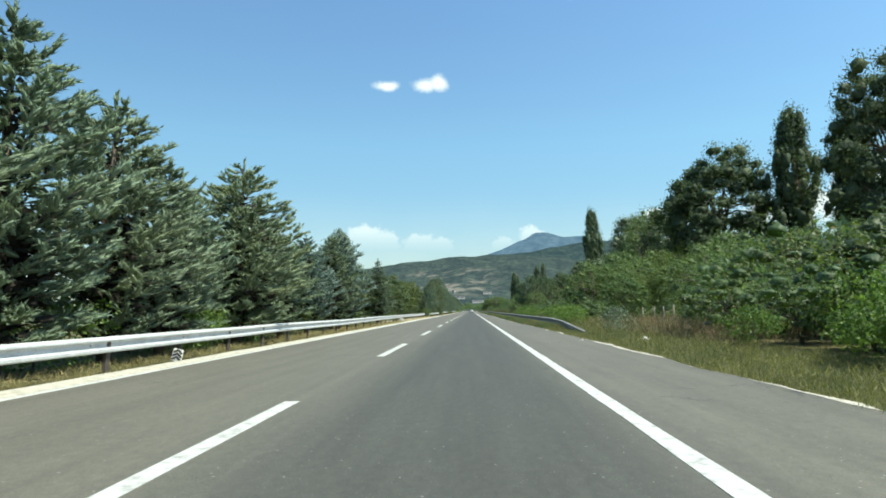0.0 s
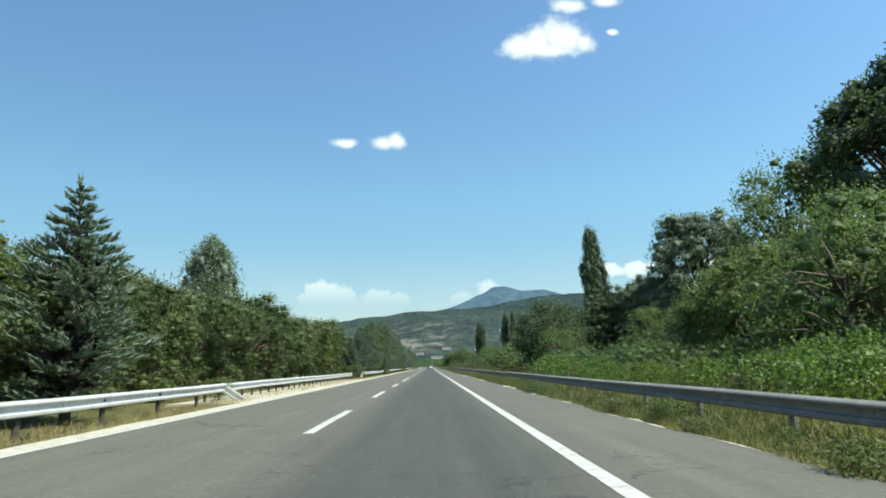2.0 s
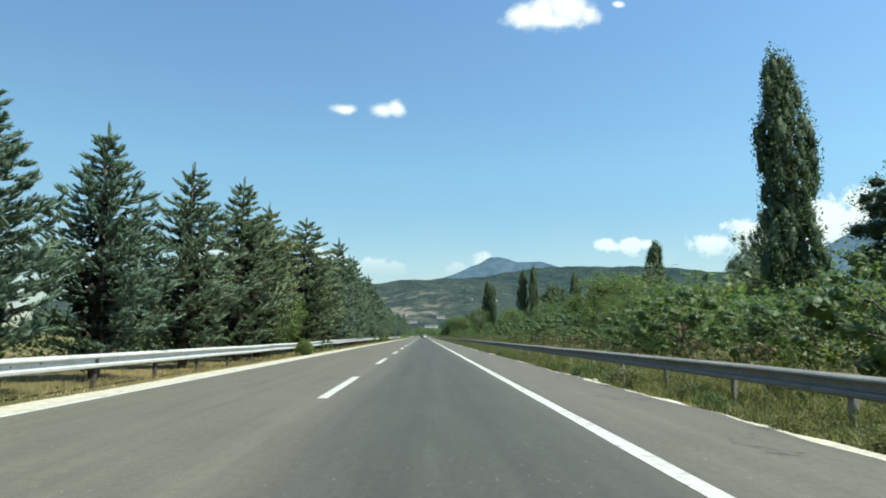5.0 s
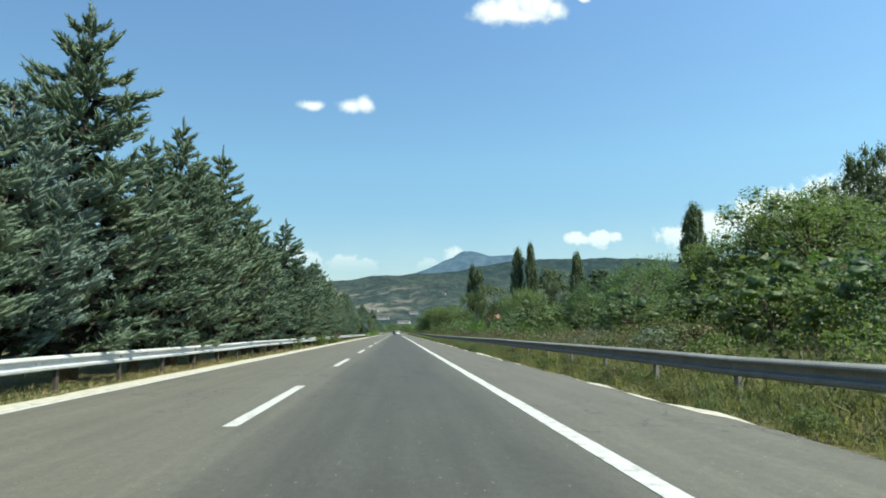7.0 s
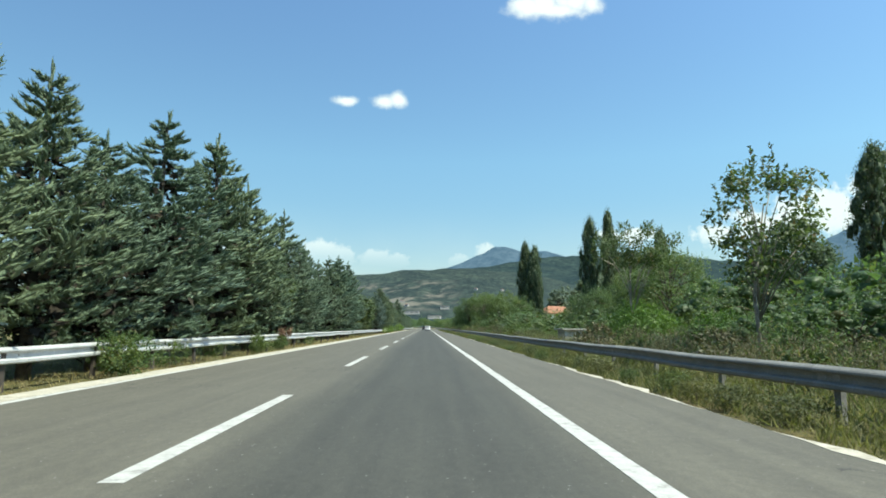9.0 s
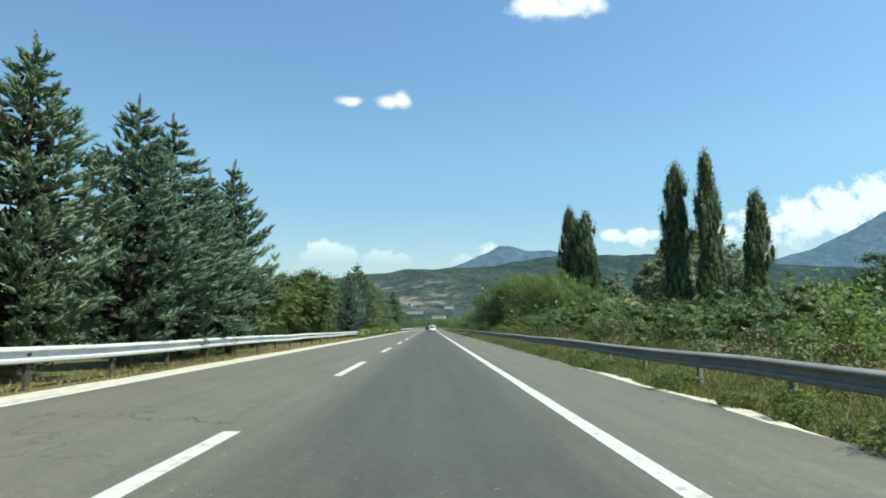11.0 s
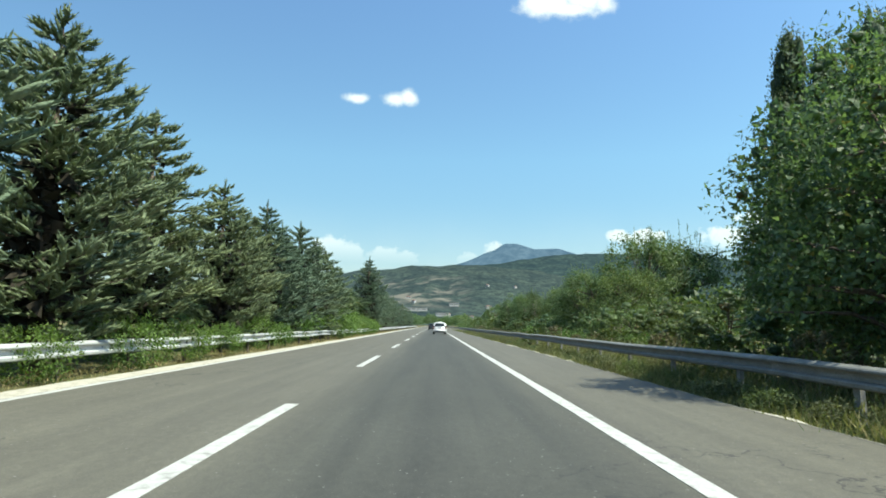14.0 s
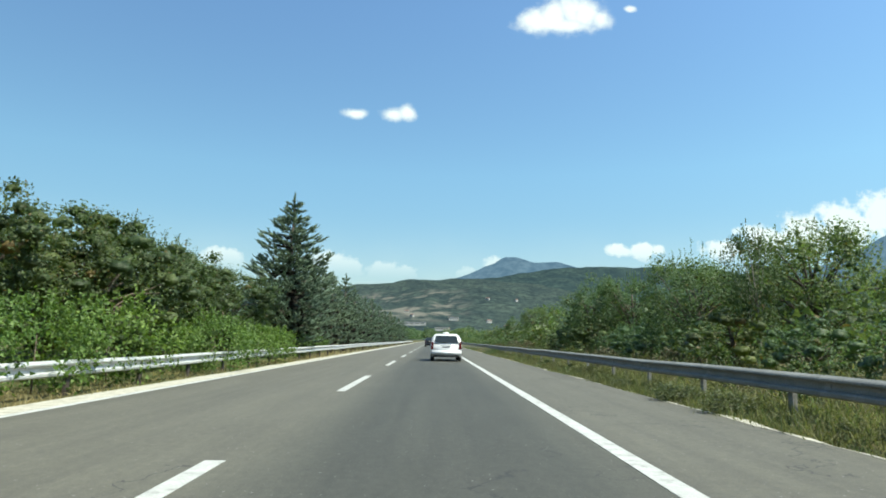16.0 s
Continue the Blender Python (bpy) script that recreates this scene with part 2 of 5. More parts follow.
    nt.links.new(vm.outputs[0], crack.inputs["Vector"])
    line = math_of(nt, "LESS_THAN", crack.outputs["Distance"], 0.005)
    gate = math_of(nt, "GREATER_THAN", noise_node(nt, 0.12, 2.0), 0.55)
    col = mix_node(nt, math_of(nt, "MULTIPLY", math_of(nt, "MULTIPLY", line, gate), 0.7), col, (0.03, 0.03, 0.03))
    nt.links.new(col, b.inputs["Base Color"])
    bump_node(nt, b, grit, 0.35, 0.004)
    return m


def make_ground():
    m, nt, b = shader("dry_meadow", 0.95, 0.0, 0.2)
    col = ramp_node(nt, noise_node(nt, 0.05, 6.0, 0.65), [(0.35, (0.060, 0.076, 0.026)), (0.52, (0.11, 0.10, 0.045)), (0.68, (0.19, 0.15, 0.075))])
    fine = ramp_node(nt, noise_node(nt, 4.0, 5.0, 0.75), [(0.3, (0.6, 0.62, 0.6)), (0.7, (1.35, 1.3, 1.2))])
    nt.links.new(mix_node(nt, 1.0, col, fine, "MULTIPLY"), b.inputs["Base Color"])
    bump_node(nt, b, noise_node(nt, 6.0, 5.0, 0.7), 0.8, 0.06)
    return m


def make_hill(name, forest, field, haze_glow, haze_strength, big, cover, zone=None):
    """Far wooded slope; zone = the span of x and z where bare fields lie. Distance haze is put in as faint blue
    emission of the surface.
    """
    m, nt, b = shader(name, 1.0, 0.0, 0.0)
    woods = ramp_node(nt, noise_node(nt, big * 9, 8.0, 0.75), [(0.38, tuple(c * 0.25 for c in forest)), (0.5, forest), (0.62, tuple(c * 2.1 for c in forest))])
    broad = ramp_node(nt, noise_node(nt, big * 1.7, 5.0, 0.6), [(0.36, (0.55, 0.60, 0.64)), (0.64, (1.45, 1.38, 1.22))])
    col = mix_node(nt, 1.0, woods, broad, "MULTIPLY")
    patch = noise_node(nt, big, 7.0, 0.66, stretch=(1, 1, 2.5))
    mask = ramp_node(nt, patch, [(cover, (0, 0, 0)), (cover + 0.07, (1, 1, 1))])
    if zone:
        tc = nt.nodes.new("ShaderNodeTexCoord")
        sep = nt.nodes.new("ShaderNodeSeparateXYZ")
        nt.links.new(tc.outputs["Object"], sep.inputs[0])
        for axis, (mid, half) in ((0, zone[0]), (2, zone[1])):
            r = nt.nodes.new("ShaderNodeMapRange")
            r.interpolation_type = "SMOOTHSTEP"
            r.inputs["From Min"].default_value, r.inputs["From Max"].default_value = half * 1.3, half * 0.7
            nt.links.new(math_of(nt, "ABSOLUTE", math_of(nt, "SUBTRACT", sep.outputs[axis], mid)), r.inputs["Value"])
            mask = math_of(nt, "MULTIPLY", mask, r.outputs[0])
    col = mix_node(nt, mask, col, field)
    nt.links.new(col, b.inputs["Base Color"])
    b.inputs["Emission Color"].default_value = (*haze_glow, 1)
    b.inputs["Emission Strength"].default_value = haze_strength
    return m


ASPHALT = make_asphalt()
GROUND = make_ground()
PAINT = speckled("worn_road_paint", [(0.30, (0.24, 0.235, 0.22)), (0.45, (0.42, 0.42, 0.40)), (0.7, (0.52, 0.52, 0.49))], 6.0, 0.7, 0, 60, 0.2)
CONCRETE = speckled("pale_concrete", [(0.3, (0.28, 0.258, 0.205)), (0.5, (0.43, 0.402, 0.330)), (0.7, (0.53, 0.50, 0.42))], 5.0, 0.9, 0, 40, 0.5, 0.01)
HUT_WALL = speckled("weathered_concrete", [(0.3, (0.26, 0.24, 0.21)), (0.6, (0.42, 0.40, 0.36))], 2.5, 0.9, 0, 30, 0.4, 0.01)
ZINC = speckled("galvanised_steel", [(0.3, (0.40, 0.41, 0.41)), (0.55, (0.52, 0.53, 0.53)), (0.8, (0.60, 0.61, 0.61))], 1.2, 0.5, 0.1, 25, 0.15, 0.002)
# darker copy of the zinc: the right barrier's shaded side put into colour
SHADED_ZINC = speckled("shaded_steel", [(0.3, (0.17, 0.168, 0.155)), (0.55, (0.24, 0.238, 0.22)), (0.8, (0.31, 0.305, 0.285))], 1.2, 0.6, 0.0, 25, 0.15, 0.002, 0.2)
ZINC_POST = speckled("dull_steel", [(0.3, (0.20, 0.195, 0.185)), (0.7, (0.36, 0.35, 0.33))], 4.0, 0.6, 0.2, 40, 0.2, 0.002)
RUSTY_POST = speckled("rusty_dark_steel", [(0.3, (0.045, 0.036, 0.030)), (0.7, (0.095, 0.078, 0.064))], 6.0, 0.8, 0.1, 40, 0.3, 0.002)
BARK = speckled("bark", [(0.3, (0.06, 0.045, 0.035)), (0.7, (0.17, 0.135, 0.10))], 8.0, 0.95, 0, 40, 0.8, 0.02)
PALE_BARK = speckled("pale_bark", [(0.3, (0.16, 0.14, 0.11)), (0.7, (0.36, 0.33, 0.27))], 6.0, 0.9, 0, 40, 0.6, 0.01)
TAR = speckled("tar_seal", [(0.3, (0.046, 0.046, 0.041)), (0.7, (0.064, 0.064, 0.057))], 8.0, 0.6, 0, 60, 0.3)
WOOD_POST = speckled("grey_wood", [(0.3, (0.16, 0.13, 0.10)), (0.7, (0.33, 0.29, 0.24))], 10.0, 0.9, 0, 60, 0.5)
WHITE_PAINT = speckled("white_car_paint", [(0.3, (0.60, 0.61, 0.62)), (0.7, (0.66, 0.66, 0.67))], 2.0, 0.28, 0, 30, 0.0)
DARK_PAINT = speckled("dark_car_paint", [(0.3, (0.018, 0.021, 0.028)), (0.7, (0.030, 0.034, 0.042))], 2.0, 0.28, 0, 30, 0.0)
RUBBER = speckled("tyre_rubber", [(0.3, (0.018, 0.018, 0.018)), (0.7, (0.035, 0.035, 0.035))], 9.0, 0.85, 0, 60, 0.3)
PLASTIC = speckled("black_plastic", [(0.3, (0.025, 0.025, 0.027)), (0.7, (0.045, 0.045, 0.047))], 9.0, 0.55, 0, 60, 0.2)
RIM = speckled("grey_rim", [(0.3, (0.35, 0.36, 0.37)), (0.7, (0.5, 0.5, 0.51))], 9.0, 0.4, 0.7, 60, 0.0)
CAR_GLASS, _nt, _b = shader("tinted_car_glass", 0.06, 0.0, 0.5)
_b.inputs["Base Color"].default_value = (0.02, 0.026, 0.028, 1)
RED_LENS, _nt, _b = shader("red_lamp_lens", 0.15, 0.0, 0.5)
_b.inputs["Base Color"].default_value = (0.085, 0.008, 0.008, 1)
PLATE = speckled("number_plate", [(0.3, (0.62, 0.62, 0.60)), (0.7, (0.72, 0.72, 0.70))], 9.0, 0.4, 0, 60, 0.0)
BAG = speckled("white_plastic_bag", [(0.3, (0.65, 0.65, 0.63)), (0.7, (0.82, 0.82, 0.80))], 7.0, 0.5, 0, 40, 0.4, 0.01)
RED_LITTER = speckled("faded_red_card", [(0.3, (0.40, 0.10, 0.08)), (0.7, (0.55, 0.22, 0.18))], 8.0, 0.7, 0, 40, 0.2)
TILE = speckled("clay_roof_tiles", [(0.3, (0.22, 0.10, 0.065)), (0.7, (0.36, 0.18, 0.115))], 1.5, 0.9, 0, 12, 0.6, 0.03)
# far houses: muted roofs, and walls greyed to put distance haze into their colour
FAR_ROOF = speckled("muted_roof_tiles", [(0.3, (0.13, 0.085, 0.07)), (0.7, (0.21, 0.14, 0.115))], 1.5, 0.9, 0, 12, 0.3)
FAR_WALL = speckled("hazed_plaster", [(0.3, (0.30, 0.30, 0.29)), (0.7, (0.44, 0.43, 0.41))], 0.8, 0.9, 0, 10, 0.2)
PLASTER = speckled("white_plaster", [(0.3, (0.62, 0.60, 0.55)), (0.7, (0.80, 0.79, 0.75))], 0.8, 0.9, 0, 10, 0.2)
DARK_PANE = speckled("dark_opening", [(0.3, (0.02, 0.02, 0.02)), (0.7, (0.05, 0.05, 0.05))], 2.0, 0.3, 0, 10, 0.0)
SHADE_TWIGS = speckled("shade_dark_inner_twigs", [(0.3, (0.022, 0.020, 0.016)), (0.7, (0.050, 0.044, 0.034))], 3.0, 0.95, 0, 30, 0.0, spec=0.1)
LEAF_CONIFER = leafy("cypress_foliage", (0.098, 0.144, 0.096), (0.128, 0.180, 0.120), (0.168, 0.224, 0.150), 0.12, 0.7, grain_scale=12.0)
LEAF_OLIVE = leafy("olive_cypress_foliage", (0.112, 0.150, 0.082), (0.146, 0.188, 0.104), (0.192, 0.234, 0.136), 0.14, 0.7, grain_scale=12.0)
LEAF_SAGE = leafy("sage_cypress_foliage", (0.146, 0.192, 0.124), (0.192, 0.244, 0.160), (0.250, 0.304, 0.206), 0.16, 0.7, grain_scale=12.0)
LEAF_BLUE = leafy("blue_cypress_foliage", (0.122, 0.176, 0.152), (0.160, 0.220, 0.190), (0.206, 0.270, 0.236), 0.14, 0.7, grain_scale=12.0)
LEAF_BROAD = leafy("broad_leaves", (0.080, 0.122, 0.056), (0.126, 0.184, 0.084), (0.186, 0.244, 0.122), 0.50, 0.42, (0.176, 0.152, 0.056), 0.03)
LEAF_LOCUST = leafy("locust_leaves", (0.054, 0.082, 0.030), (0.090, 0.126, 0.044), (0.142, 0.178, 0.068), 0.42, 0.45, (0.192, 0.136, 0.048), 0.035)
LEAF_ACACIA = leafy("acacia_leaves", (0.080, 0.120, 0.046), (0.126, 0.180, 0.066), (0.186, 0.240, 0.096), 0.46, 0.55, (0.19, 0.165, 0.06), 0.01)
LEAF_POPLAR = leafy("poplar_leaves", (0.044, 0.070, 0.036), (0.080, 0.116, 0.060), (0.140, 0.180, 0.100), 0.38, 0.6)
LEAF_SILVER = leafy("silvery_leaves", (0.080, 0.114, 0.076), (0.138, 0.184, 0.126), (0.224, 0.274, 0.204), 0.26, 0.5, alike=True)
LEAF_WILLOW = leafy("willow_leaves", (0.120, 0.160, 0.110), (0.180, 0.228, 0.160), (0.260, 0.310, 0.230), 0.34, 0.55, alike=True)
LEAF_HERB = leafy("verge_herb_leaves", (0.092, 0.124, 0.052), (0.138, 0.178, 0.076), (0.204, 0.240, 0.116), 0.46, 0.7)
LEAF_BRIGHT = leafy("fresh_green_leaves", (0.066, 0.120, 0.026), (0.122, 0.200, 0.044), (0.190, 0.276, 0.078), 0.42, 0.5)
LEAF_PALE = leafy("pale_flowering_leaves", (0.11, 0.17, 0.050), (0.18, 0.26, 0.085), (0.30, 0.38, 0.16), 0.35, 0.5, (0.62, 0.62, 0.50), 0.10)
GRASS_MIX = leafy("verge_grass", (0.098, 0.110, 0.052), (0.152, 0.162, 0.082), (0.250, 0.240, 0.140), 0.46, 0.7)
GRASS_DRY = leafy("straw_grass", (0.250, 0.205, 0.110), (0.345, 0.288, 0.162), (0.450, 0.385, 0.235), 0.3, 0.8)
RUST_LEAVES = leafy("rust_brown_dead_leaves", (0.10, 0.055, 0.036), (0.17, 0.095, 0.065), (0.26, 0.16, 0.115), 0.2, 0.8)
WEED_RUST = leafy("rusty_dry_weeds", (0.13, 0.085, 0.052), (0.20, 0.135, 0.085), (0.30, 0.225, 0.15), 0.25, 0.8, (0.085, 0.105, 0.045), 0.2)
WEED_BROWN = leafy("dry_brown_weeds", (0.120, 0.104, 0.062), (0.185, 0.158, 0.100), (0.280, 0.240, 0.165), 0.25, 0.8, (0.080, 0.100, 0.045), 0.25)
# distance haze is painted into these three slopes as blue emission
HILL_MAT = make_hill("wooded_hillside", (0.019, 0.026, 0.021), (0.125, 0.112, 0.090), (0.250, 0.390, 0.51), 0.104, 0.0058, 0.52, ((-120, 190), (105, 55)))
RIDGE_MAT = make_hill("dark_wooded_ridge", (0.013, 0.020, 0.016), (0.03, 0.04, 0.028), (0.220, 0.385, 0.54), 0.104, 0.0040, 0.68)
MOUNTAIN_MAT = make_hill("hazed_mountain_rock", (0.020, 0.026, 0.030), (0.03, 0.036, 0.038), (0.22, 0.41, 0.66), 0.30, 0.0022, 0.60)


# ---- building helpers ----
def mesh_of(name, verts, faces, material, smooth=False):
    me = bpy.data.meshes.new(name)
    me.from_pydata([tuple(v) for v in verts], [], [tuple(f) for f in faces])
    me.materials.append(material)
    if smooth:
        me.polygons.foreach_set("use_smooth", [True] * len(me.polygons))
    me.update()
    return me


def leaf_mesh(name, leaves, material, inside=None, inside_material=None, core=None):
    """leaves: n x 3 x 3 corners, one loose pointed leaf each; inside: twigs in a dark shade colour of their own; core:
    (vertices, triangles) of the dense masses within.
    """
    outer = len(leaves)
    if inside is not None:
        leaves = np.concatenate([leaves, inside])
    n = len(leaves)
    co = np.asarray(leaves, dtype=np.float32).reshape(-1, 3)
    tri = np.arange(n * 3, dtype=np.int32)
    if core is not None:
        tri = np.concatenate([tri, (core[1] + n * 3).astype(np.int32).ravel()])
        co = np.concatenate([co, core[0].astype(np.float32)])
    count = len(tri) // 3
    me = bpy.data.meshes.new(name)
    me.vertices.add(len(co))
    me.vertices.foreach_set("co", co.ravel())
    me.loops.add(count * 3)
    me.loops.foreach_set("vertex_index", tri)
    me.polygons.add(count)
    me.polygons.foreach_set("loop_start", np.arange(0, count * 3, 3, dtype=np.int32))
    me.polygons.foreach_set("use_smooth", np.arange(count) >= n)
    me.materials.append(material)
    if inside is not None:
        me.materials.append(inside_material)
        me.polygons.foreach_set("material_index", ((np.arange(count) >= outer) & (np.arange(count) < n)).astype(np.int32))
    me.update(calc_edges=True)
    return me


def ball_template():
    bm = bmesh.new()
    bmesh.ops.create_icosphere(bm, subdivisions=2, radius=1.0)
    out = np.array([v.co for v in bm.verts]), np.array([[v.index for v in f.verts] for f in bm.faces])
    bm.free()
    return out


def spindle_template(sides=5):
    """A plume's body along +z, from 0 to 1: three rings and two tips."""
    verts = [(0, 0, 0)] + [(r * math.cos(2 * math.pi * (k + 0.5 * i) / sides), r * math.sin(2 * math.pi * (k + 0.5 * i) / sides), f)
                           for i, (f, r) in enumerate(((0.14, 0.70), (0.42, 1.0), (0.72, 0.66))) for k in range(sides)] + [(0, 0, 1)]
    faces, top = [], 3 * sides + 1
    for k in range(sides):
        k2 = (k + 1) % sides
        faces += [(0, 1 + k2, 1 + k), (top, top - sides + k, top - sides + k2)]
        for i in range(2):
            a = 1 + i * sides
            faces += [(a + k, a + k2, a + sides + k), (a + k2, a + sides + k2, a + sides + k)]
    return np.array(verts, dtype=float), np.array(faces)


BALL, SPINDLE = ball_template(), spindle_template()


def gather(items):
    """Many (vertices, triangles) as one."""
    verts, tris, o = [], [], 0
    for v, f in items:
        verts.append(v)
        tris.append(f + o)
        o += len(v)
    return np.concatenate(verts), np.concatenate(tris)


def part(name, me, parent, label=""):
    """One mesh object under a thing or under a part; me is a mesh or a bmesh with its material."""
    ob = new(name, me)
    ob.parent = parent
    return tagged(ob, label)


def thing(name, m, label, category, group="", kind=""):
    ob = new(name)
    ob.empty_display_size = 0.3
    ob.matrix_basis = m
    return tagged(ob, label, category, group, kind)


def box_bm(bm, size, at=(0, 0, 0), bevel=0.0, turn=None):
    r = bmesh.ops.create_cube(bm, size=1.0)
    vs = r["verts"]
    for v in vs:
        v.co = Vector((v.co.x * size[0], v.co.y * size[1], v.co.z * size[2]))
    if bevel:
        es = list({e for v in vs for e in v.link_edges})
        res = bmesh.ops.bevel(bm, geom=es, offset=bevel, segments=2, affect="EDGES")
        vs = list({v for f in res["faces"] for v in f.verts} | {v for v in vs if v.is_valid})
    for v in vs:
        p = v.co.copy()
        if turn:
            p = turn @ p
        v.co = p + Vector(at)
    return vs


def from_bm(name, bm, material, smooth=False):
    me = bpy.data.meshes.new(name)
    bm.normal_update()
    bm.to_mesh(me)
    bm.free()
    me.materials.append(material)
    if smooth:
        me.polygons.foreach_set("use_smooth", [True] * len(me.polygons))
    return me


def tube(points, radii, sides=6):
    """Tapered round limb along points."""
    verts, faces = [], []
    pts = [Vector(p) for p in points]
    for i, p in enumerate(pts):
        d = (pts[min(i + 1, len(pts) - 1)] - pts[max(i - 1, 0)]).normalized()
        a = d.orthogonal().normalized()
        b = d.cross(a)
        for k in range(sides):
            w = 2 * math.pi * k / sides
            verts.append(p + (a * math.cos(w) + b * math.sin(w)) * radii[i])
    for i in range(len(pts) - 1):
        for k in range(sides):
            k2 = (k + 1) % sides
            faces.append((i * sides + k, i * sides + k2, (i + 1) * sides + k2, (i + 1) * sides + k))
    faces.append(tuple(range(sides))[::-1])
    faces.append(tuple(range((len(pts) - 1) * sides, len(pts) * sides)))
    return verts, faces


def join_tubes(items):
    verts, faces = [], []
    for v, f in items:
        o = len(verts)
        verts += v
        faces += [tuple(i + o for i in q) for q in f]
    return verts, faces


def unit(a):
    return a / np.maximum(np.linalg.norm(a, axis=-1, keepdims=True), 1e-9)


def leaf_quads(pos, direction, normal, length, width):
    """Pointed leaves: a broad base and a tip."""
    d = unit(direction)
    s = unit(np.cross(normal, d))
    L, W = length[:, None], width[:, None]
    return np.stack([pos + s * W, pos + d * L, pos - s * W], axis=1)


# ---- plants: one set of meshes a kind, shared by all that grow alike ----
def plume(rng, root, end, fat, needles, needle):
    """One feathery spray: a soft tapered body and needles that stand off it towards the tip."""
    axis = end - root
    length = np.linalg.norm(axis)
    axis = axis / length
    a = unit(np.cross(axis, np.array([0.31, 0.17, 0.93]) if abs(axis[2]) < 0.8 else np.array([1.0, 0.2, 0])))
    b = np.cross(axis, a)
    v = SPINDLE[0] * np.array([fat, fat, 1])
    v[:, :2] *= rng.uniform(0.72, 1.18, (len(v), 1))
    body = root + v[:, :1] * a + v[:, 1:2] * b * 0.8 + v[:, 2:] * axis * length
    w = rng.uniform(0.0, 1.0, needles) ** 0.8
    an = rng.uniform(0, 2 * math.pi, needles)
    r = fat * np.interp(w, [0, 0.14, 0.42, 0.72, 1], [0.3, 0.7, 1.0, 0.66, 0.05]) * rng.uniform(0.75, 1.05, needles)
    around = np.cos(an)[:, None] * a + np.sin(an)[:, None] * b
    p = root + axis * length * w[:, None] + around * r[:, None]
    d = axis * 0.95 + around * 0.50 + np.array([0, 0, 0.14]) + rng.normal(0, 0.16, (needles, 3))
    ln = rng.uniform(0.09, 0.17, needles) * needle
    return (body, SPINDLE[1]), leaf_quads(p, d, around + np.array([0, 0, 0.25]) + rng.normal(0, 0.14, (needles, 3)), ln, ln * rng.uniform(0.10, 0.17, needles))


def conifer_meshes(seed, leaf, height=8.0, radius=3.2, whorls=25, sweep=0.4, fill=1.0, needle=1.0, taper=1.0, ragged_reach=0.16):
    """A trunk with whorls of boughs that sweep up at their ends, each set with soft plumes; near-black dead twigs
    inside also paint the inner shade.
    """
    rng = np.random.default_rng(seed)
    leaves, limbs, dead, bodies = [], [], [], []
    lean = rng.normal(0, 0.012, 2)
    up_v = np.array([0, 0, 1.0])
    for i in range(whorls):
        f = (i + 0.5) / whorls
        zw = height * (0.06 + 0.88 * f ** 0.80)
        ring_reach = rng.uniform(0.88, 1.10)
        count = max(4, int(round(6.2 - 2.0 * f)))
        spin = i * 1.1 + rng.uniform(0, 0.6)
        for q in range(count):
            z = min(zw + rng.normal(0, 0.012 * height), 0.945 * height)
            k = 1 - z / height
            az = spin + 2 * math.pi * q / count + rng.normal(0, 0.25)
            far_one = 1.07 if rng.random() < 0.10 else 1.0
            reach = radius * (k ** taper * (0.82 + 0.18 * min(1.0, k / 0.3)) * min(1.0, 0.24 + 1.9 * z / height) + 0.022) * (1 + float(np.clip(rng.normal(0, ragged_reach * 0.7), -0.2, 0.12))) * far_one * ring_reach
            reach = max(reach, 0.14)
            out = np.array([math.cos(az), math.sin(az), 0.0])
            side = np.cross(out, up_v)
            base = np.array([lean[0] * z, lean[1] * z, z])
            dip = rng.uniform(-0.30, -0.02) * (0.4 + k)
            rise = sweep * rng.uniform(0.55, 1.25)

            def along(t):
                return base + out * reach * t + up_v * reach * (dip * t + rise * t * t)

            limbs.append(tube([along(0), along(0.45), along(0.85)], [0.026 * k + 0.008, 0.014 * k + 0.005, 0.003], 3))
            sprays = 4 + int(round(22.0 * fill ** 0.5 * (reach / radius) ** 0.8 + rng.uniform(0, 0.9)))
            for g in range(sprays):
                t = 1.0 if g == 0 else 0.98 - 0.80 * (g / sprays) ** 1.1 + rng.normal(0, 0.04)
                tip = along(t) + side * (0.0 if g == 0 else rng.normal(0, 0.085) * reach) + up_v * (0.0 if g == 0 else rng.normal(0.02, 0.035) * reach)
                lie = (1 if g % 2 else -1) * (0.0 if g == 0 else rng.uniform(0.2, 0.85))
                way = unit(along(t) - along(t - 0.25)) + side * lie + up_v * rng.uniform(0.0, 0.85) * (0.4 if g == 0 else 1)
                way = unit(way)
                ln = (0.14 + 0.080 * reach) * rng.uniform(0.7, 1.3) * (1.35 if g == 0 else 1.0)
                root = tip - way * ln * (0.62 if g == 0 else 0.25) + rng.normal(0, 0.02, 3)
                body, quills = plume(rng, root, root + way * ln * 1.15, (0.022 + 0.088 * ln) * rng.uniform(0.8, 1.25), max(6, int((6.5 + 24 * ln) * fill)), needle * (0.55 + 0.45 * min(1, reach / 1.2)))
                bodies.append(body)
                leaves.append(quills)
            # near-black dead twigs: the shade between boughs put into colour
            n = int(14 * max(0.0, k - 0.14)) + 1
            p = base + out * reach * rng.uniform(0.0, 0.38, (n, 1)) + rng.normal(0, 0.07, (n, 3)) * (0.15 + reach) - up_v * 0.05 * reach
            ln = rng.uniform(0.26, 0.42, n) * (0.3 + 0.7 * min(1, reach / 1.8))
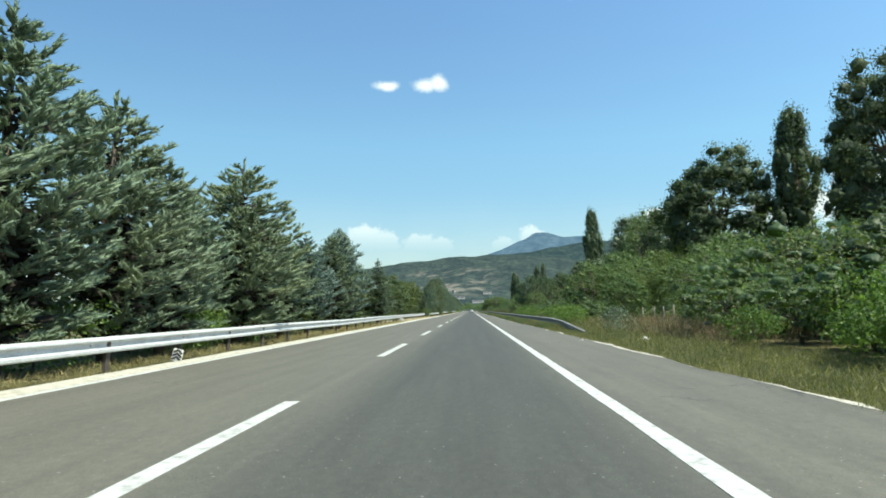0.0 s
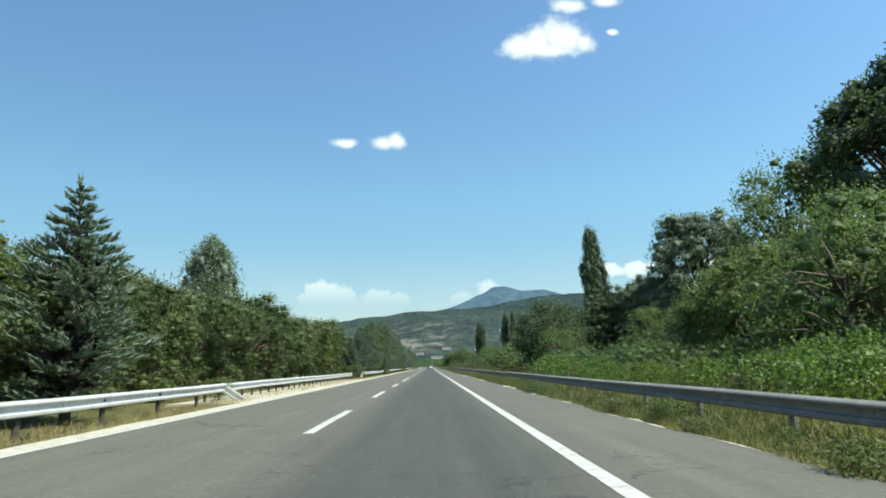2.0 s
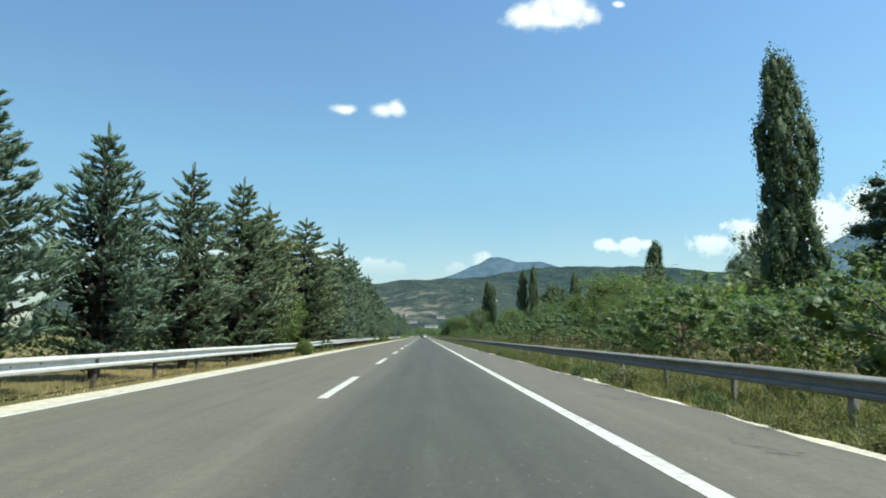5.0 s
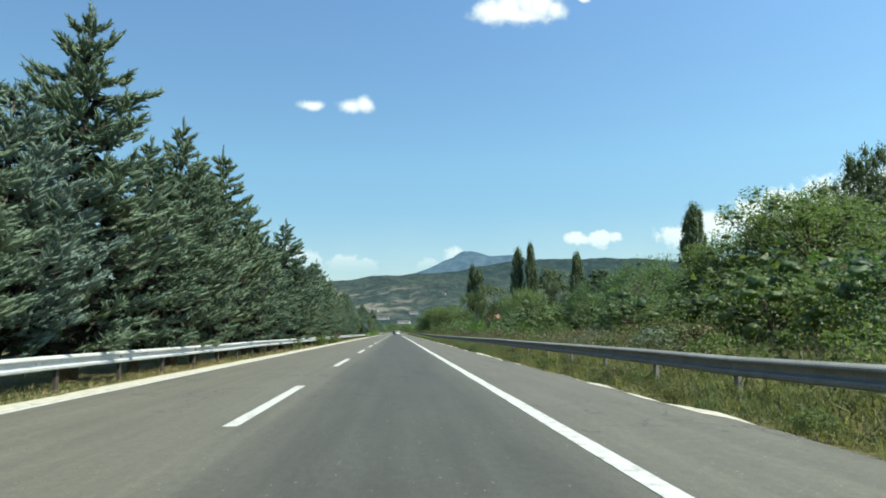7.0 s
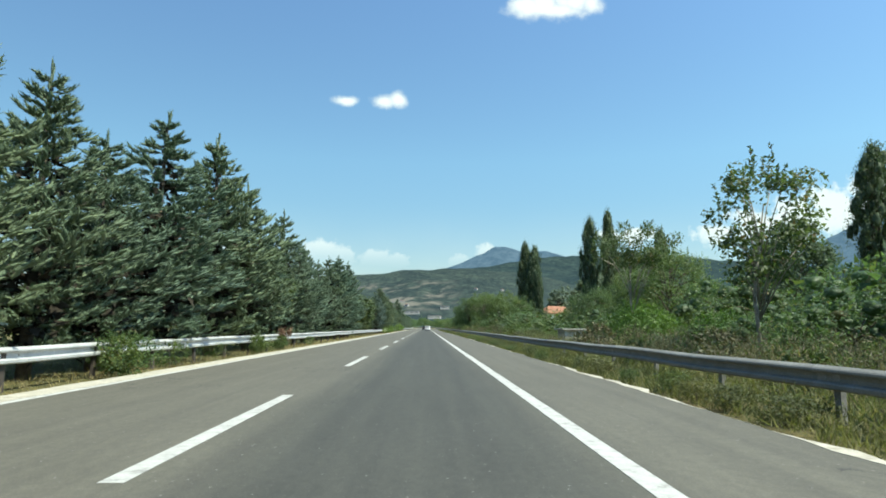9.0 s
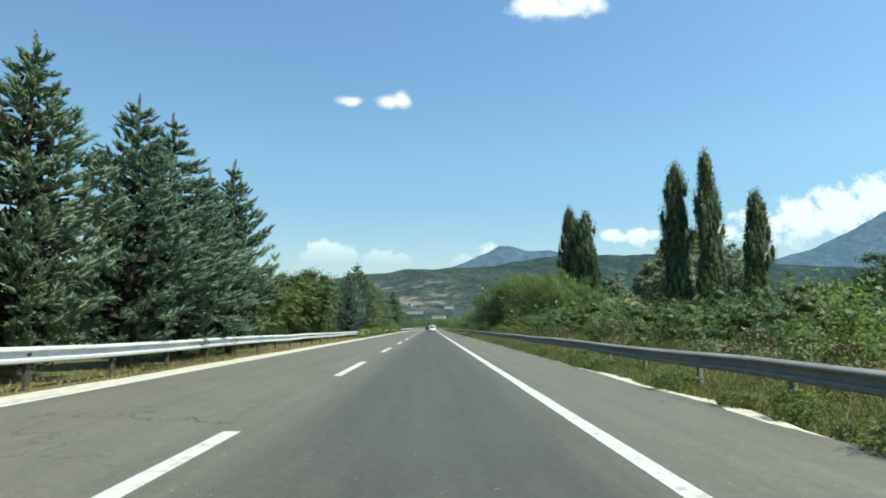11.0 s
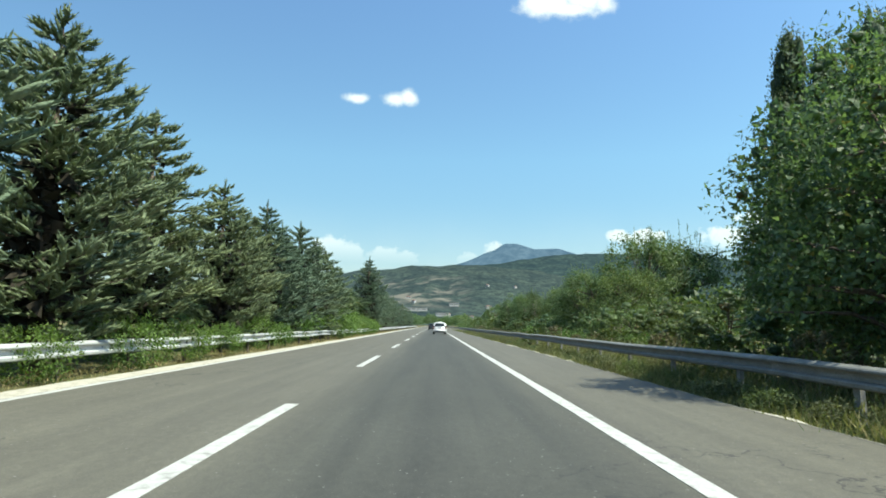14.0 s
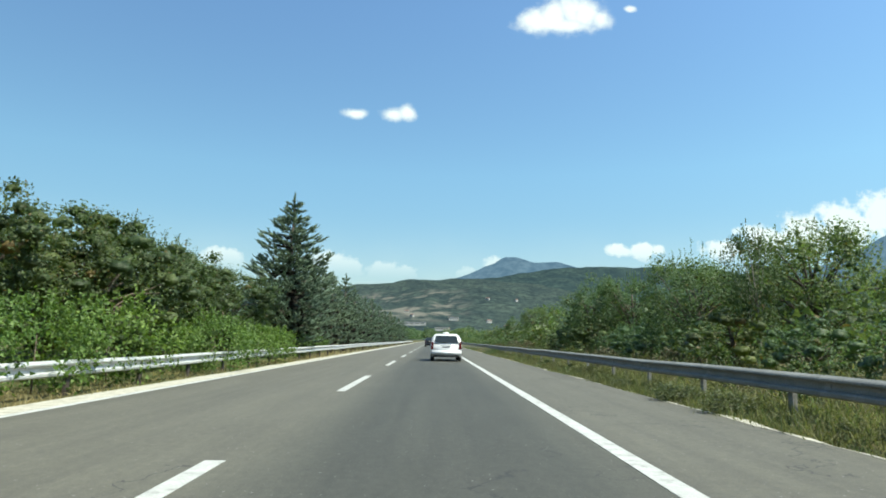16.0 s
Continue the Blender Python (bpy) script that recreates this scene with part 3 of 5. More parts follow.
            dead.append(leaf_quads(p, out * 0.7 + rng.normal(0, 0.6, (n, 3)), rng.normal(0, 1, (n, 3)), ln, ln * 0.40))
    # the slim leader
    for j in range(9):
        z = height * (0.80 + 0.021 * j)
        root = np.array([lean[0] * z, lean[1] * z, z])
        way = unit(np.array([*rng.normal(0, 0.55 * (1 - j / 8) + 0.01, 2), 1.0]))
        body, quills = plume(rng, root, root + way * height * (0.060 if j < 8 else 0.030), 0.075 - 0.006 * j, 20, needle * 0.6)
        bodies.append(body)
        leaves.append(quills)
    limbs.insert(0, tube([(0, 0, -0.3), (lean[0] * height * 0.4, lean[1] * height * 0.4, height * 0.4), (lean[0] * height, lean[1] * height, height * 0.98)],
                         [0.022 * height, 0.015 * height, 0.008], 7))
    tv, tf = join_tubes(limbs)
    return [("trunk", mesh_of("trunk", tv, tf, BARK, True)), ("crown", leaf_mesh("crown", np.concatenate(leaves), leaf, np.concatenate(dead), SHADE_TWIGS, gather(bodies)))]


def crown_meshes(seed, leaf, bark, height=8.0, radius=3.5, base=0.25, clumps=70, per=90, size=0.30, clump=0.26, column=False, stems=1, spiky=0.0, hollow=0.45, stout=1.0, core=0.0, point=7.0):
    """A trunk with limbs and a crown of leafy clumps, each a lumpy mass of foliage under loose leaves."""
    rng = np.random.default_rng(seed)
    cr0 = clump * radius
    radius = radius - 0.75 * cr0
    lo, hi = height * base + 0.3 * cr0, height - 0.62 * cr0
    zc, hz = (lo + hi) / 2, (hi - lo) / 2
    quads, limbs, masses = [], [], []
    # a lumpy outline: a few lobes push the crown in and out
    lobes = unit(rng.normal(0, 1, (9, 3)))
    amp = rng.uniform(-0.28, 0.30, 9)
    centres = []
    for i in range(clumps):
        v = unit(rng.normal(0, 1, 3) * np.array([1, 1, 1.0]))
        w = 1 + float(np.sum(amp * np.maximum(0, lobes @ v) ** 4))
        r = w * rng.uniform(hollow, 1.0) ** 0.6
        c = np.array([v[0] * radius * r, v[1] * radius * r, zc + v[2] * hz * r])
        if column:
            f = (i + 0.5) / clumps
            prof = min(1.0, 0.45 + f * 3.5) * (1 - f ** point) ** 0.6 * (1 + 0.16 * math.sin(f * 17 + seed) + 0.12 * math.sin(f * 41 + seed))
            an = i * 2.39996
            rr = radius * prof * rng.uniform(0.45, 1.0)
            c = np.array([rr * math.cos(an), rr * math.sin(an), height * base + (height * (1 - base) - cr0 * 1.5) * f])
        c[2] = max(c[2], height * base * 0.6 + 0.1)
        centres.append(c)
    for c in centres:
        n = max(12, int(per * rng.uniform(0.6, 1.3)))
        cr = cr0 * rng.uniform(0.7, 1.35) * (1 - 0.2 * (c[2] / height) ** 3 if column else 1.0)
        squash = np.array([0.72, 0.72, 1.6]) if column else np.array([1, 1, 0.8])
        off = unit(rng.normal(0, 1, (n, 3))) * (rng.uniform(0.10, 1, (n, 1)) ** 0.5) * cr * squash
        if core:
            v = BALL[0] @ np.array(Euler(rng.uniform(0, 6, 3)).to_matrix()) * rng.normal(core, 0.22 * core, (len(BALL[0]), 1)) * cr * squash + c
            v[:, 2] = np.maximum(v[:, 2], 0.0)
            masses.append((v, BALL[1]))
        p = c + off
        p[:, 2] = np.maximum(p[:, 2], 0.05)
        heart = np.array([0, 0, zc]) if not column else np.array([0, 0, c[2] - 0.5])
        outw = unit(p - heart)
        nor = unit(off) * 0.6 + outw * 0.45 + np.array([0, 0, 0.4]) + rng.normal(0, 0.36, (n, 3))
        d = rng.normal(0, 1, (n, 3)) + outw * 0.5 + np.array([0, 0, 0.9 if column else -0.15])
        ln = rng.uniform(0.6, 1.25, n) * size
        quads.append(leaf_quads(p, d, nor, ln, ln * rng.uniform(0.30, 0.46, n)))
    if spiky:
        m = int(16 * spiky)
        for _ in range(m):
            v = unit(rng.normal(0, 1, 3) + np.array([0, 0, 1.2]))
            s = np.array([v[0] * radius, v[1] * radius, zc + v[2] * hz]) * np.array([0.9, 0.9, 0.94])
            e = s + np.array([v[0] * 0.3, v[1] * 0.3, 1.0]) * rng.uniform(0.04, 0.12) * height
            n = 18
            f = np.linspace(-0.25, 1, n)[:, None]
            p = s + (e - s) * f + rng.normal(0, 0.12 * size, (n, 3))
            ln = rng.uniform(0.6, 1.1, n) * size
            quads.append(leaf_quads(p, unit(e - s) * 0.7 + rng.normal(0, 0.7, (n, 3)), rng.normal(0, 1, (n, 3)), ln, ln * 0.33))
    trunks = []
    for s in range(stems):
        a = 2 * math.pi * s / max(1, stems) + rng.uniform(0, 1)
        sp = 0.0 if stems == 1 else 0.10 * radius
        b0 = np.array([math.cos(a) * sp, math.sin(a) * sp, -0.25])
        top = np.array([math.cos(a) * sp * 4, math.sin(a) * sp * 4, height * (0.9 if column else base + (1 - base) * 0.62)])
        bend = (b0 + top) / 2 + rng.normal(0, 0.03 * height, 3) * np.array([1, 1, 0.3])
        r0 = (0.020 * height / math.sqrt(stems) + 0.02) * stout * (0.35 if clumps <= 36 else 1.0)
        trunks.append(tube([b0, bend, top], [r0, r0 * 0.7, r0 * 0.25], 8))
        for c in [] if clumps <= 36 else centres[s::stems * (4 if clumps > 40 else 2)]:
            t = rng.uniform(0.35, 0.95)
            o = (1 - t) ** 2 * b0 + 2 * t * (1 - t) * bend + t * t * top
            if o[2] > c[2]:
                o[2] = max(c[2] * 0.6, 0.05)
            m = (o + c) / 2 + np.array([0, 0, 0.04 * height])
            limbs.append(tube([o, m, c], [r0 * 0.4, r0 * 0.25, r0 * 0.08], 5))
    tv, tf = join_tubes(trunks + limbs)
    return [("trunk", mesh_of("trunk", tv, tf, bark, True)), ("crown", leaf_mesh("crown", np.concatenate(quads), leaf, core=gather(masses) if masses else None))]


KINDS = {
    "cypress": [conifer_meshes(1, LEAF_CONIFER), conifer_meshes(2, LEAF_CONIFER, radius=2.9, sweep=0.5), conifer_meshes(3, LEAF_CONIFER, radius=3.3, sweep=0.28, whorls=23),
                conifer_meshes(4, LEAF_CONIFER, radius=3.1, whorls=23, sweep=0.4, taper=0.92), conifer_meshes(8, LEAF_OLIVE, radius=3.1, sweep=0.40, taper=0.76, whorls=23), conifer_meshes(9, LEAF_OLIVE, radius=2.9, sweep=0.44, taper=0.80, whorls=24),
                conifer_meshes(10, LEAF_SAGE, radius=3.1, sweep=0.45, taper=0.74, whorls=24), conifer_meshes(11, LEAF_SAGE, radius=2.9, sweep=0.5, taper=0.78, whorls=24)],
    "back_cypress": [conifer_meshes(7, LEAF_CONIFER, radius=3.3, whorls=13, fill=0.35, needle=2.0)],
    "blue_cypress": [conifer_meshes(5, LEAF_BLUE, radius=3.1, sweep=0.55, taper=0.78), conifer_meshes(6, LEAF_BLUE, radius=3.2, sweep=0.5, taper=0.78)],
    "locust": [crown_meshes(11, LEAF_LOCUST, BARK, 6, 2.9, 0.08, 105, 133, 0.101, 0.205, spiky=1.0, core=0.34), crown_meshes(12, LEAF_LOCUST, BARK, 6, 3.3, 0.06, 110, 133, 0.101, 0.20, spiky=1.0, core=0.34),
               crown_meshes(13, LEAF_LOCUST, BARK, 6, 2.7, 0.12, 100, 133, 0.101, 0.215, spiky=1.0, core=0.34)],
    "acacia": [crown_meshes(15, LEAF_ACACIA, BARK, 6, 2.9, 0.05, 105, 133, 0.101, 0.21, spiky=1.0, core=0.26), crown_meshes(16, LEAF_ACACIA, BARK, 6, 3.3, 0.04, 105, 150, 0.092, 0.20, spiky=1.0, core=0.26)],
    "back_locust": [crown_meshes(14, LEAF_LOCUST, BARK, 6, 3.0, 0.06, 70, 84, 0.146, 0.27, core=0.34)],
    "broad": [crown_meshes(21, LEAF_BROAD, BARK, 8, 3.6, 0.04, 135, 125, 0.136, 0.195, spiky=2.2, core=0.14), crown_meshes(22, LEAF_BROAD, BARK, 8, 4.1, 0.03, 145, 125, 0.136, 0.19, spiky=2.2, core=0.14),
              crown_meshes(23, LEAF_BROAD, BARK, 8, 3.2, 0.06, 125, 125, 0.136, 0.205, spiky=2.2, core=0.14)],
    "fine_broad": [crown_meshes(25, LEAF_BROAD, BARK, 8, 3.5, 0.03, 165, 135, 0.125, 0.195, spiky=2.2, core=0.14), crown_meshes(26, LEAF_BROAD, BARK, 8, 3.9, 0.03, 165, 135, 0.125, 0.19, spiky=2.2, core=0.14)],
    "bank_acacia": [crown_meshes(27, LEAF_ACACIA, BARK, 8, 3.6, 0.03, 165, 135, 0.115, 0.195, spiky=2.2, core=0.17), crown_meshes(28, LEAF_ACACIA, BARK, 8, 3.9, 0.03, 165, 135, 0.115, 0.19, spiky=2.2, core=0.17)],
    "willow": [crown_meshes(35, LEAF_WILLOW, BARK, 16, 6.6, 0.04, 210, 120, 0.26, 0.17, core=0.40)],
    "dark_broad": [crown_meshes(24, LEAF_POPLAR, BARK, 8, 3.5, 0.06, 120, 140, 0.155, 0.24, spiky=2.2, core=0.14)],
    "near_big": [crown_meshes(33, LEAF_POPLAR, BARK, 20, 7.4, 0.14, 240, 190, 0.235, 0.17, core=0.44), crown_meshes(34, LEAF_SILVER, BARK, 20, 6.4, 0.08, 230, 190, 0.225, 0.18, core=0.44)],
    "big": [crown_meshes(31, LEAF_POPLAR, BARK, 20, 7.4, 0.10, 150, 110, 0.36, 0.21, core=0.30), crown_meshes(32, LEAF_SILVER, BARK, 20, 6.4, 0.06, 150, 110, 0.34, 0.22, core=0.30)],
    "poplar": [crown_meshes(41, LEAF_POPLAR, BARK, 24, 3.3, 0.05, 140, 150, 0.235, 0.36, column=True, core=0.42), crown_meshes(42, LEAF_POPLAR, BARK, 24, 3.7, 0.05, 140, 150, 0.24, 0.36, column=True, core=0.42)],
    "silver_poplar": [crown_meshes(43, LEAF_SILVER, PALE_BARK, 16, 4.3, 0.08, 150, 190, 0.21, 0.26, column=True, core=0.30, point=2.2)],
    "shrub": [crown_meshes(51, LEAF_LOCUST, BARK, 3, 2.0, 0.0, 38, 84, 0.094, 0.33, spiky=1.0, core=0.27), crown_meshes(52, LEAF_BROAD, BARK, 3, 2.2, 0.0, 40, 84, 0.094, 0.31, spiky=1.2, core=0.27),
              crown_meshes(53, LEAF_BROAD, BARK, 3, 1.8, 0.0, 36, 84, 0.090, 0.35, spiky=1.6, core=0.27)],
    "back_shrub": [crown_meshes(54, LEAF_BROAD, BARK, 3, 2.1, 0.0, 30, 18, 0.22, 0.34), crown_meshes(55, LEAF_LOCUST, BARK, 3, 2.1, 0.0, 30, 18, 0.22, 0.34)],
    "fresh": [crown_meshes(61, LEAF_BRIGHT, BARK, 2, 1.4, 0.0, 32, 80, 0.088, 0.32, spiky=2.4), crown_meshes(62, LEAF_BRIGHT, BARK, 2, 1.6, 0.0, 34, 80, 0.088, 0.30, spiky=2.0)],
    "weed": [crown_meshes(71, LEAF_LOCUST, PALE_BARK, 1.2, 0.65, 0.0, 20, 24, 0.085, 0.36, spiky=1.4), crown_meshes(72, WEED_BROWN, PALE_BARK, 1.3, 0.65, 0.0, 18, 24, 0.08, 0.34, spiky=2.0)],
    "pale_bush": [crown_meshes(98, LEAF_PALE, BARK, 1.3, 0.85, 0.0, 34, 90, 0.075, 0.30, spiky=1.0, core=0.3), crown_meshes(99, LEAF_ACACIA, BARK, 1.3, 0.8, 0.0, 34, 80, 0.075, 0.30, spiky=2.0)],
    "dead_bush": [crown_meshes(73, RUST_LEAVES, BARK, 0.9, 0.5, 0.34, 26, 40, 0.06, 0.36)],
    "herb_clump": [crown_meshes(95, LEAF_HERB, PALE_BARK, 0.5, 0.40, 0.0, 22, 60, 0.034, 0.42, spiky=3.0), crown_meshes(96, GRASS_MIX, PALE_BARK, 0.5, 0.42, 0.0, 22, 60, 0.036, 0.42, spiky=3.0)],
    "scrub": [crown_meshes(91, LEAF_SILVER, PALE_BARK, 1.6, 1.1, 0.0, 26, 42, 0.085, 0.34, spiky=2.4), crown_meshes(92, LEAF_ACACIA, PALE_BARK, 1.6, 1.2, 0.0, 26, 42, 0.085, 0.34, spiky=2.0),
              crown_meshes(93, GRASS_MIX, PALE_BARK, 1.6, 1.0, 0.0, 24, 42, 0.085, 0.36, spiky=2.8)],
    "sapling": [crown_meshes(81, LEAF_LOCUST, PALE_BARK, 6.4, 1.9, 0.30, 38, 70, 0.14, 0.28, spiky=1.4, stout=0.45), crown_meshes(82, LEAF_LOCUST, PALE_BARK, 6.4, 2.8, 0.60, 46, 110, 0.12, 0.20, stout=0.45)],
}
NATIVE = {"bank_acacia": 8, "willow": 16, "pale_bush": 1.3, "herb_clump": 0.5, "acacia": 6, "dead_bush": 0.9, "back_shrub": 3, "scrub": 1.6, "back_locust": 6, "dark_broad": 8, "near_big": 20, "cypress": 8, "back_cypress": 8, "blue_cypress": 8, "locust": 6, "broad": 8, "fine_broad": 8, "big": 20, "poplar": 24, "silver_poplar": 16, "shrub": 3, "fresh": 2, "weed": 1.2, "sapling": 6.4}
WORDS = {
    "bank_acacia": ("acacia_tree", "tall bushy green acacia tree behind the crash barrier", "tree", "roadside leafy trees"),
    "willow": ("willow_tree", "broad rounded pale grey-green willow standing in the fields", "tree", "field trees"),
    "back_locust": ("locust_tree", "bushy green locust tree in the second row", "tree", "roadside leafy trees"),
    "acacia": ("acacia_tree", "bushy light green acacia tree on the bank", "tree", "roadside leafy trees"),
    "dark_broad": ("leafy_tree", "dense glossy dark green tree behind the crash barrier", "tree", "roadside leafy trees"),
    "near_big": ("large_tree", "tall spreading dark green tree standing in the fields", "tree", "field trees"),
    "cypress": ("conifer_tree", "grey-green conifer with feathery upturned boughs beside the motorway", "tree", "roadside conifers"),
    "back_cypress": ("conifer_tree", "shaded grey-green conifer in the second row", "tree", "roadside conifers"),
    "blue_cypress": ("conifer_tree", "silvery blue-green conifer with dense plumes beside the motorway", "tree", "roadside conifers"),
    "locust": ("locust_tree", "bushy locust tree with yellowing green leaves in the verge", "tree", "roadside leafy trees"),
    "fine_broad": ("leafy_tree", "dense dark green leafy tree behind the crash barrier", "tree", "roadside leafy trees"),
    "broad": ("leafy_tree", "dense dark green leafy tree behind the crash barrier", "tree", "roadside leafy trees"),
    "big": ("large_tree", "tall spreading dark green tree standing in the fields", "tree", "field trees"),
    "poplar": ("poplar_tree", "tall slender dark green columnar poplar", "tree", "poplars"),
    "silver_poplar": ("poplar_tree", "tall greyish green poplar with an open crown", "tree", "poplars"),
    "shrub": ("shrub", "dense green wild shrub growing on the verge", "shrub", "verge shrubs"),
    "fresh": ("leafy_sapling_bush", "fresh light green sapling bush at the barrier", "shrub", "verge saplings"),
    "back_shrub": ("shrub", "dense green wild shrub growing behind the verge", "shrub", "verge shrubs"),
    "dead_bush": ("dead_bush", "dead rust-brown bush leaning over the crash barrier", "shrub", ""),
    "pale_bush": ("bush", "rounded pale green bush in front of the crash barrier", "shrub", "verge bushes"),
    "herb_clump": ("herb_clump", "low tangled green and straw herb clump at the shoulder", "weed", "verge clumps"),
    "scrub": ("scrub_bush", "airy grey-green scrub bush behind the crash barrier", "shrub", "verge scrub"),
    "weed": ("tall_weed", "scraggly tall weed growing at the roadside", "weed", "roadside weeds"),
    "sapling": ("young_tree", "slim young tree with a sparse crown and pale stem", "tree", "young trees"),
}


def gz(x, y):
    """Height of the land beside the road."""
    a = abs(x + 1.0)
    side = max(0.0, min(1.0, (a - 9.0) / 8.0))
    return -0.10 + side * (0.35 * math.sin(y * 0.043 + x * 0.11) + 0.2 * math.sin(y * 0.017 - x * 0.05))


RNG = random.Random(5)


def plant(kind, x, y, height, variant=None, wide=1.0, turn=None):
    if 6.0 < x < 12.0 and 237 < y < 248.5:
        height = min(height, 0.7)
    parts = KINDS[kind][RNG.randrange(len(KINDS[kind])) if variant is None else variant]
    s = height / NATIVE[kind]
    w = s * wide
    tilt = 0.7 if "cypress" in kind else 2.0
    m = pose(x, y, gz(x, y), RNG.uniform(-tilt, tilt), RNG.uniform(-tilt, tilt), RNG.uniform(0, 360) if turn is None else turn) @ Matrix.Diagonal((w, w, s, 1))
    name, label, cat, group = WORDS[kind]
    t = thing(name, m, label, cat, group)
    for pn, me in parts:
        part(pn, me, t)
    return t


# ---- ground, road and markings ----
def make_grid_ground():
    xs = sorted({*np.linspace(-60, 60, 61).round(2), *(-60 - np.geomspace(1, 4700, 22)).round(1), *(60 + np.geomspace(1, 4700, 22)).round(1)})
    ys = sorted({*np.linspace(-80, 560, 161).round(2), *(-80 - np.geomspace(1, 1500, 12)).round(1), *(560 + np.geomspace(1, 4500, 26)).round(1)})
    verts = [(x, y, gz(x, y) - (0.02 if abs(x + 1) < 5.6 else 0)) for y in ys for x in xs]
    w = len(xs)
    faces = [(j * w + i, j * w + i + 1, (j + 1) * w + i + 1, (j + 1) * w + i) for j in range(len(ys) - 1) for i in range(w - 1)]
    return tagged(new("ground", mesh_of("ground", verts, faces, GROUND, True)), "dry grassy valley floor beside the motorway", "ground", kind="structure")


make_grid_ground()
Y0, Y1 = -70.0, 900.0
X_LEFT, X_DASH, X_RIGHT = -6.02, -2.11, 1.89


def ragged(y, seed, amp):
    return amp * (noise.noise(Vector((seed, y * 0.35, 0))) + 0.5 * noise.noise(Vector((seed + 9, y * 1.7, 0))))


def right_edge(y):
    """The shoulder narrows and widens, with a crumbling rim."""
    base = np.interp(y, [-70, 10, 45, 60, 85, 120, 165, 200, 230, 290, 340, 380, 900], [4.8, 4.7, 4.5, 4.2, 4.2, 4.2, 4.15, 4.1, 4.25, 4.45, 4.6, 4.6, 4.6])
    return float(base) + ragged(y, 3.1, 0.16)


def rim(y):
    """How much of the broken concrete rim shows here."""
    return max(0.0, -0.02 + 0.8 * noise.noise(Vector((4.4, y * 0.23, 2))) + 0.55 * noise.noise(Vector((1.4, y * 1.6, 2))))


def strip(name, lefts, rights, ys, z_top, z_bottom, material):
    """A slab along the road between two wavering edges."""
    verts, faces = [], []
    for y, a, b in zip(ys, lefts, rights):
        verts += [(a, y, z_bottom), (a, y, z_top), (b, y, z_top), (b, y, z_bottom)]
    for i in range(len(ys) - 1):
        o = i * 4
        for k in range(3):
            faces.append((o + k, o + k + 1, o + 5 + k, o + 4 + k))
    faces += [(0, 3, 2, 1), tuple(len(verts) - 4 + k for k in range(4))]
    return mesh_of(name, verts, [f[::-1] for f in faces], material)


road_ys = list(np.arange(Y0, 480, 0.6)) + list(np.arange(480, Y1 + 1, 6.0))
tagged(new("road", strip("road", [-6.16 + ragged(y, 7.7, 0.02) for y in road_ys], [right_edge(y) for y in road_ys], road_ys, 0.0, -0.16, ASPHALT)),
       "worn grey asphalt carriageway with a darker polished lane", "road", kind="structure")
tagged(new("road_edge_strip", strip("road_edge_strip", [-6.78 + ragged(y, 1.3, 0.10) for y in road_ys], [-6.155 + ragged(y, 7.7, 0.02) for y in road_ys], road_ys, -0.005, -0.16, CONCRETE)),
       "pale crumbling concrete edge strip beside the fast lane", "kerb", kind="structure")
tagged(new("road_edge_strip", strip("road_edge_strip", [right_edge(y) - 0.14 * rim(y) for y in road_ys],
                                    [right_edge(y) + 0.34 * rim(y) + 0.004 for y in road_ys], road_ys, 0.005, -0.16, CONCRETE)),
       "broken pale concrete rim along the hard shoulder", "kerb", kind="structure")
apron_ys = list(np.arange(70, 117.5, 0.5))
tagged(new("gravel_apron", strip("gravel_apron", [-9.6 + ragged(y, 2.2, 0.3) for y in apron_ys], [-6.80 + ragged(y, 5.2, 0.06) for y in apron_ys], apron_ys, -0.03, -0.2, CONCRETE)),
       "pale gravel apron under the second crash barrier", "pavement", kind="structure")

line_ys = list(np.arange(Y0, 480, 0.8)) + list(np.arange(480, Y1 - 5, 8.0))


def painted(name, x, half, ys, seed, label, group=""):
    lo = [x - half + ragged(y, seed, 0.012) for y in ys]
    hi = [x + half + ragged(y, seed + 5, 0.012) for y in ys]
    return tagged(new(name, strip(name, lo, hi, ys, 0.005, 0.001, PAINT)), label, "road marking", group, "structure")


painted("edge_line", X_RIGHT, 0.105, line_ys, 11, "worn white solid edge line of the hard shoulder")
painted("edge_line", X_LEFT - 0.02, 0.08, line_ys, 15, "worn white solid edge line of the fast lane")
DASHES = [2.1, 16.1, 29.8, 44.0, 57.8, 71.4, 84.6, 98.2, 126.0, 140.0, 154.0, 168.0, 182.0, 196.0, 210.2, 224.2, 238.0, 252.0, 266.0, 280.1, 294.1, 308.2, 322.4, 336.5, 350.6, 364.8, 378.9]
DASHES = [-53.9 + 14 * k for k in range(4)] + DASHES + [392.9 + 14 * k for k in range(34)]
for d0 in DASHES:
    d1 = d0 + (17.8 if abs(d0 - 98.2) < 0.1 else 6.05)
    painted("lane_dash", X_DASH, 0.095, list(np.arange(d0, d1, 0.55)) + [d1], d0, "worn white lane dash on grey asphalt", "lane dashes")

skid_ys = list(np.arange(298.6, 307.4, 0.4))
skid_x = [float(np.interp(y, [298.6, 299.6, 301.2, 304, 307.4], [-1.08, -1.30, -1.52, -1.92, -2.30])) for y in skid_ys]
tagged(new("tar_patch", strip("tar_patch", [x - 0.10 for x in skid_x], [x + 0.10 for x in skid_x], skid_ys, 0.004, 0.001, TAR)), "curved dark tar mark across the lane dashes", "road mark", kind="structure")


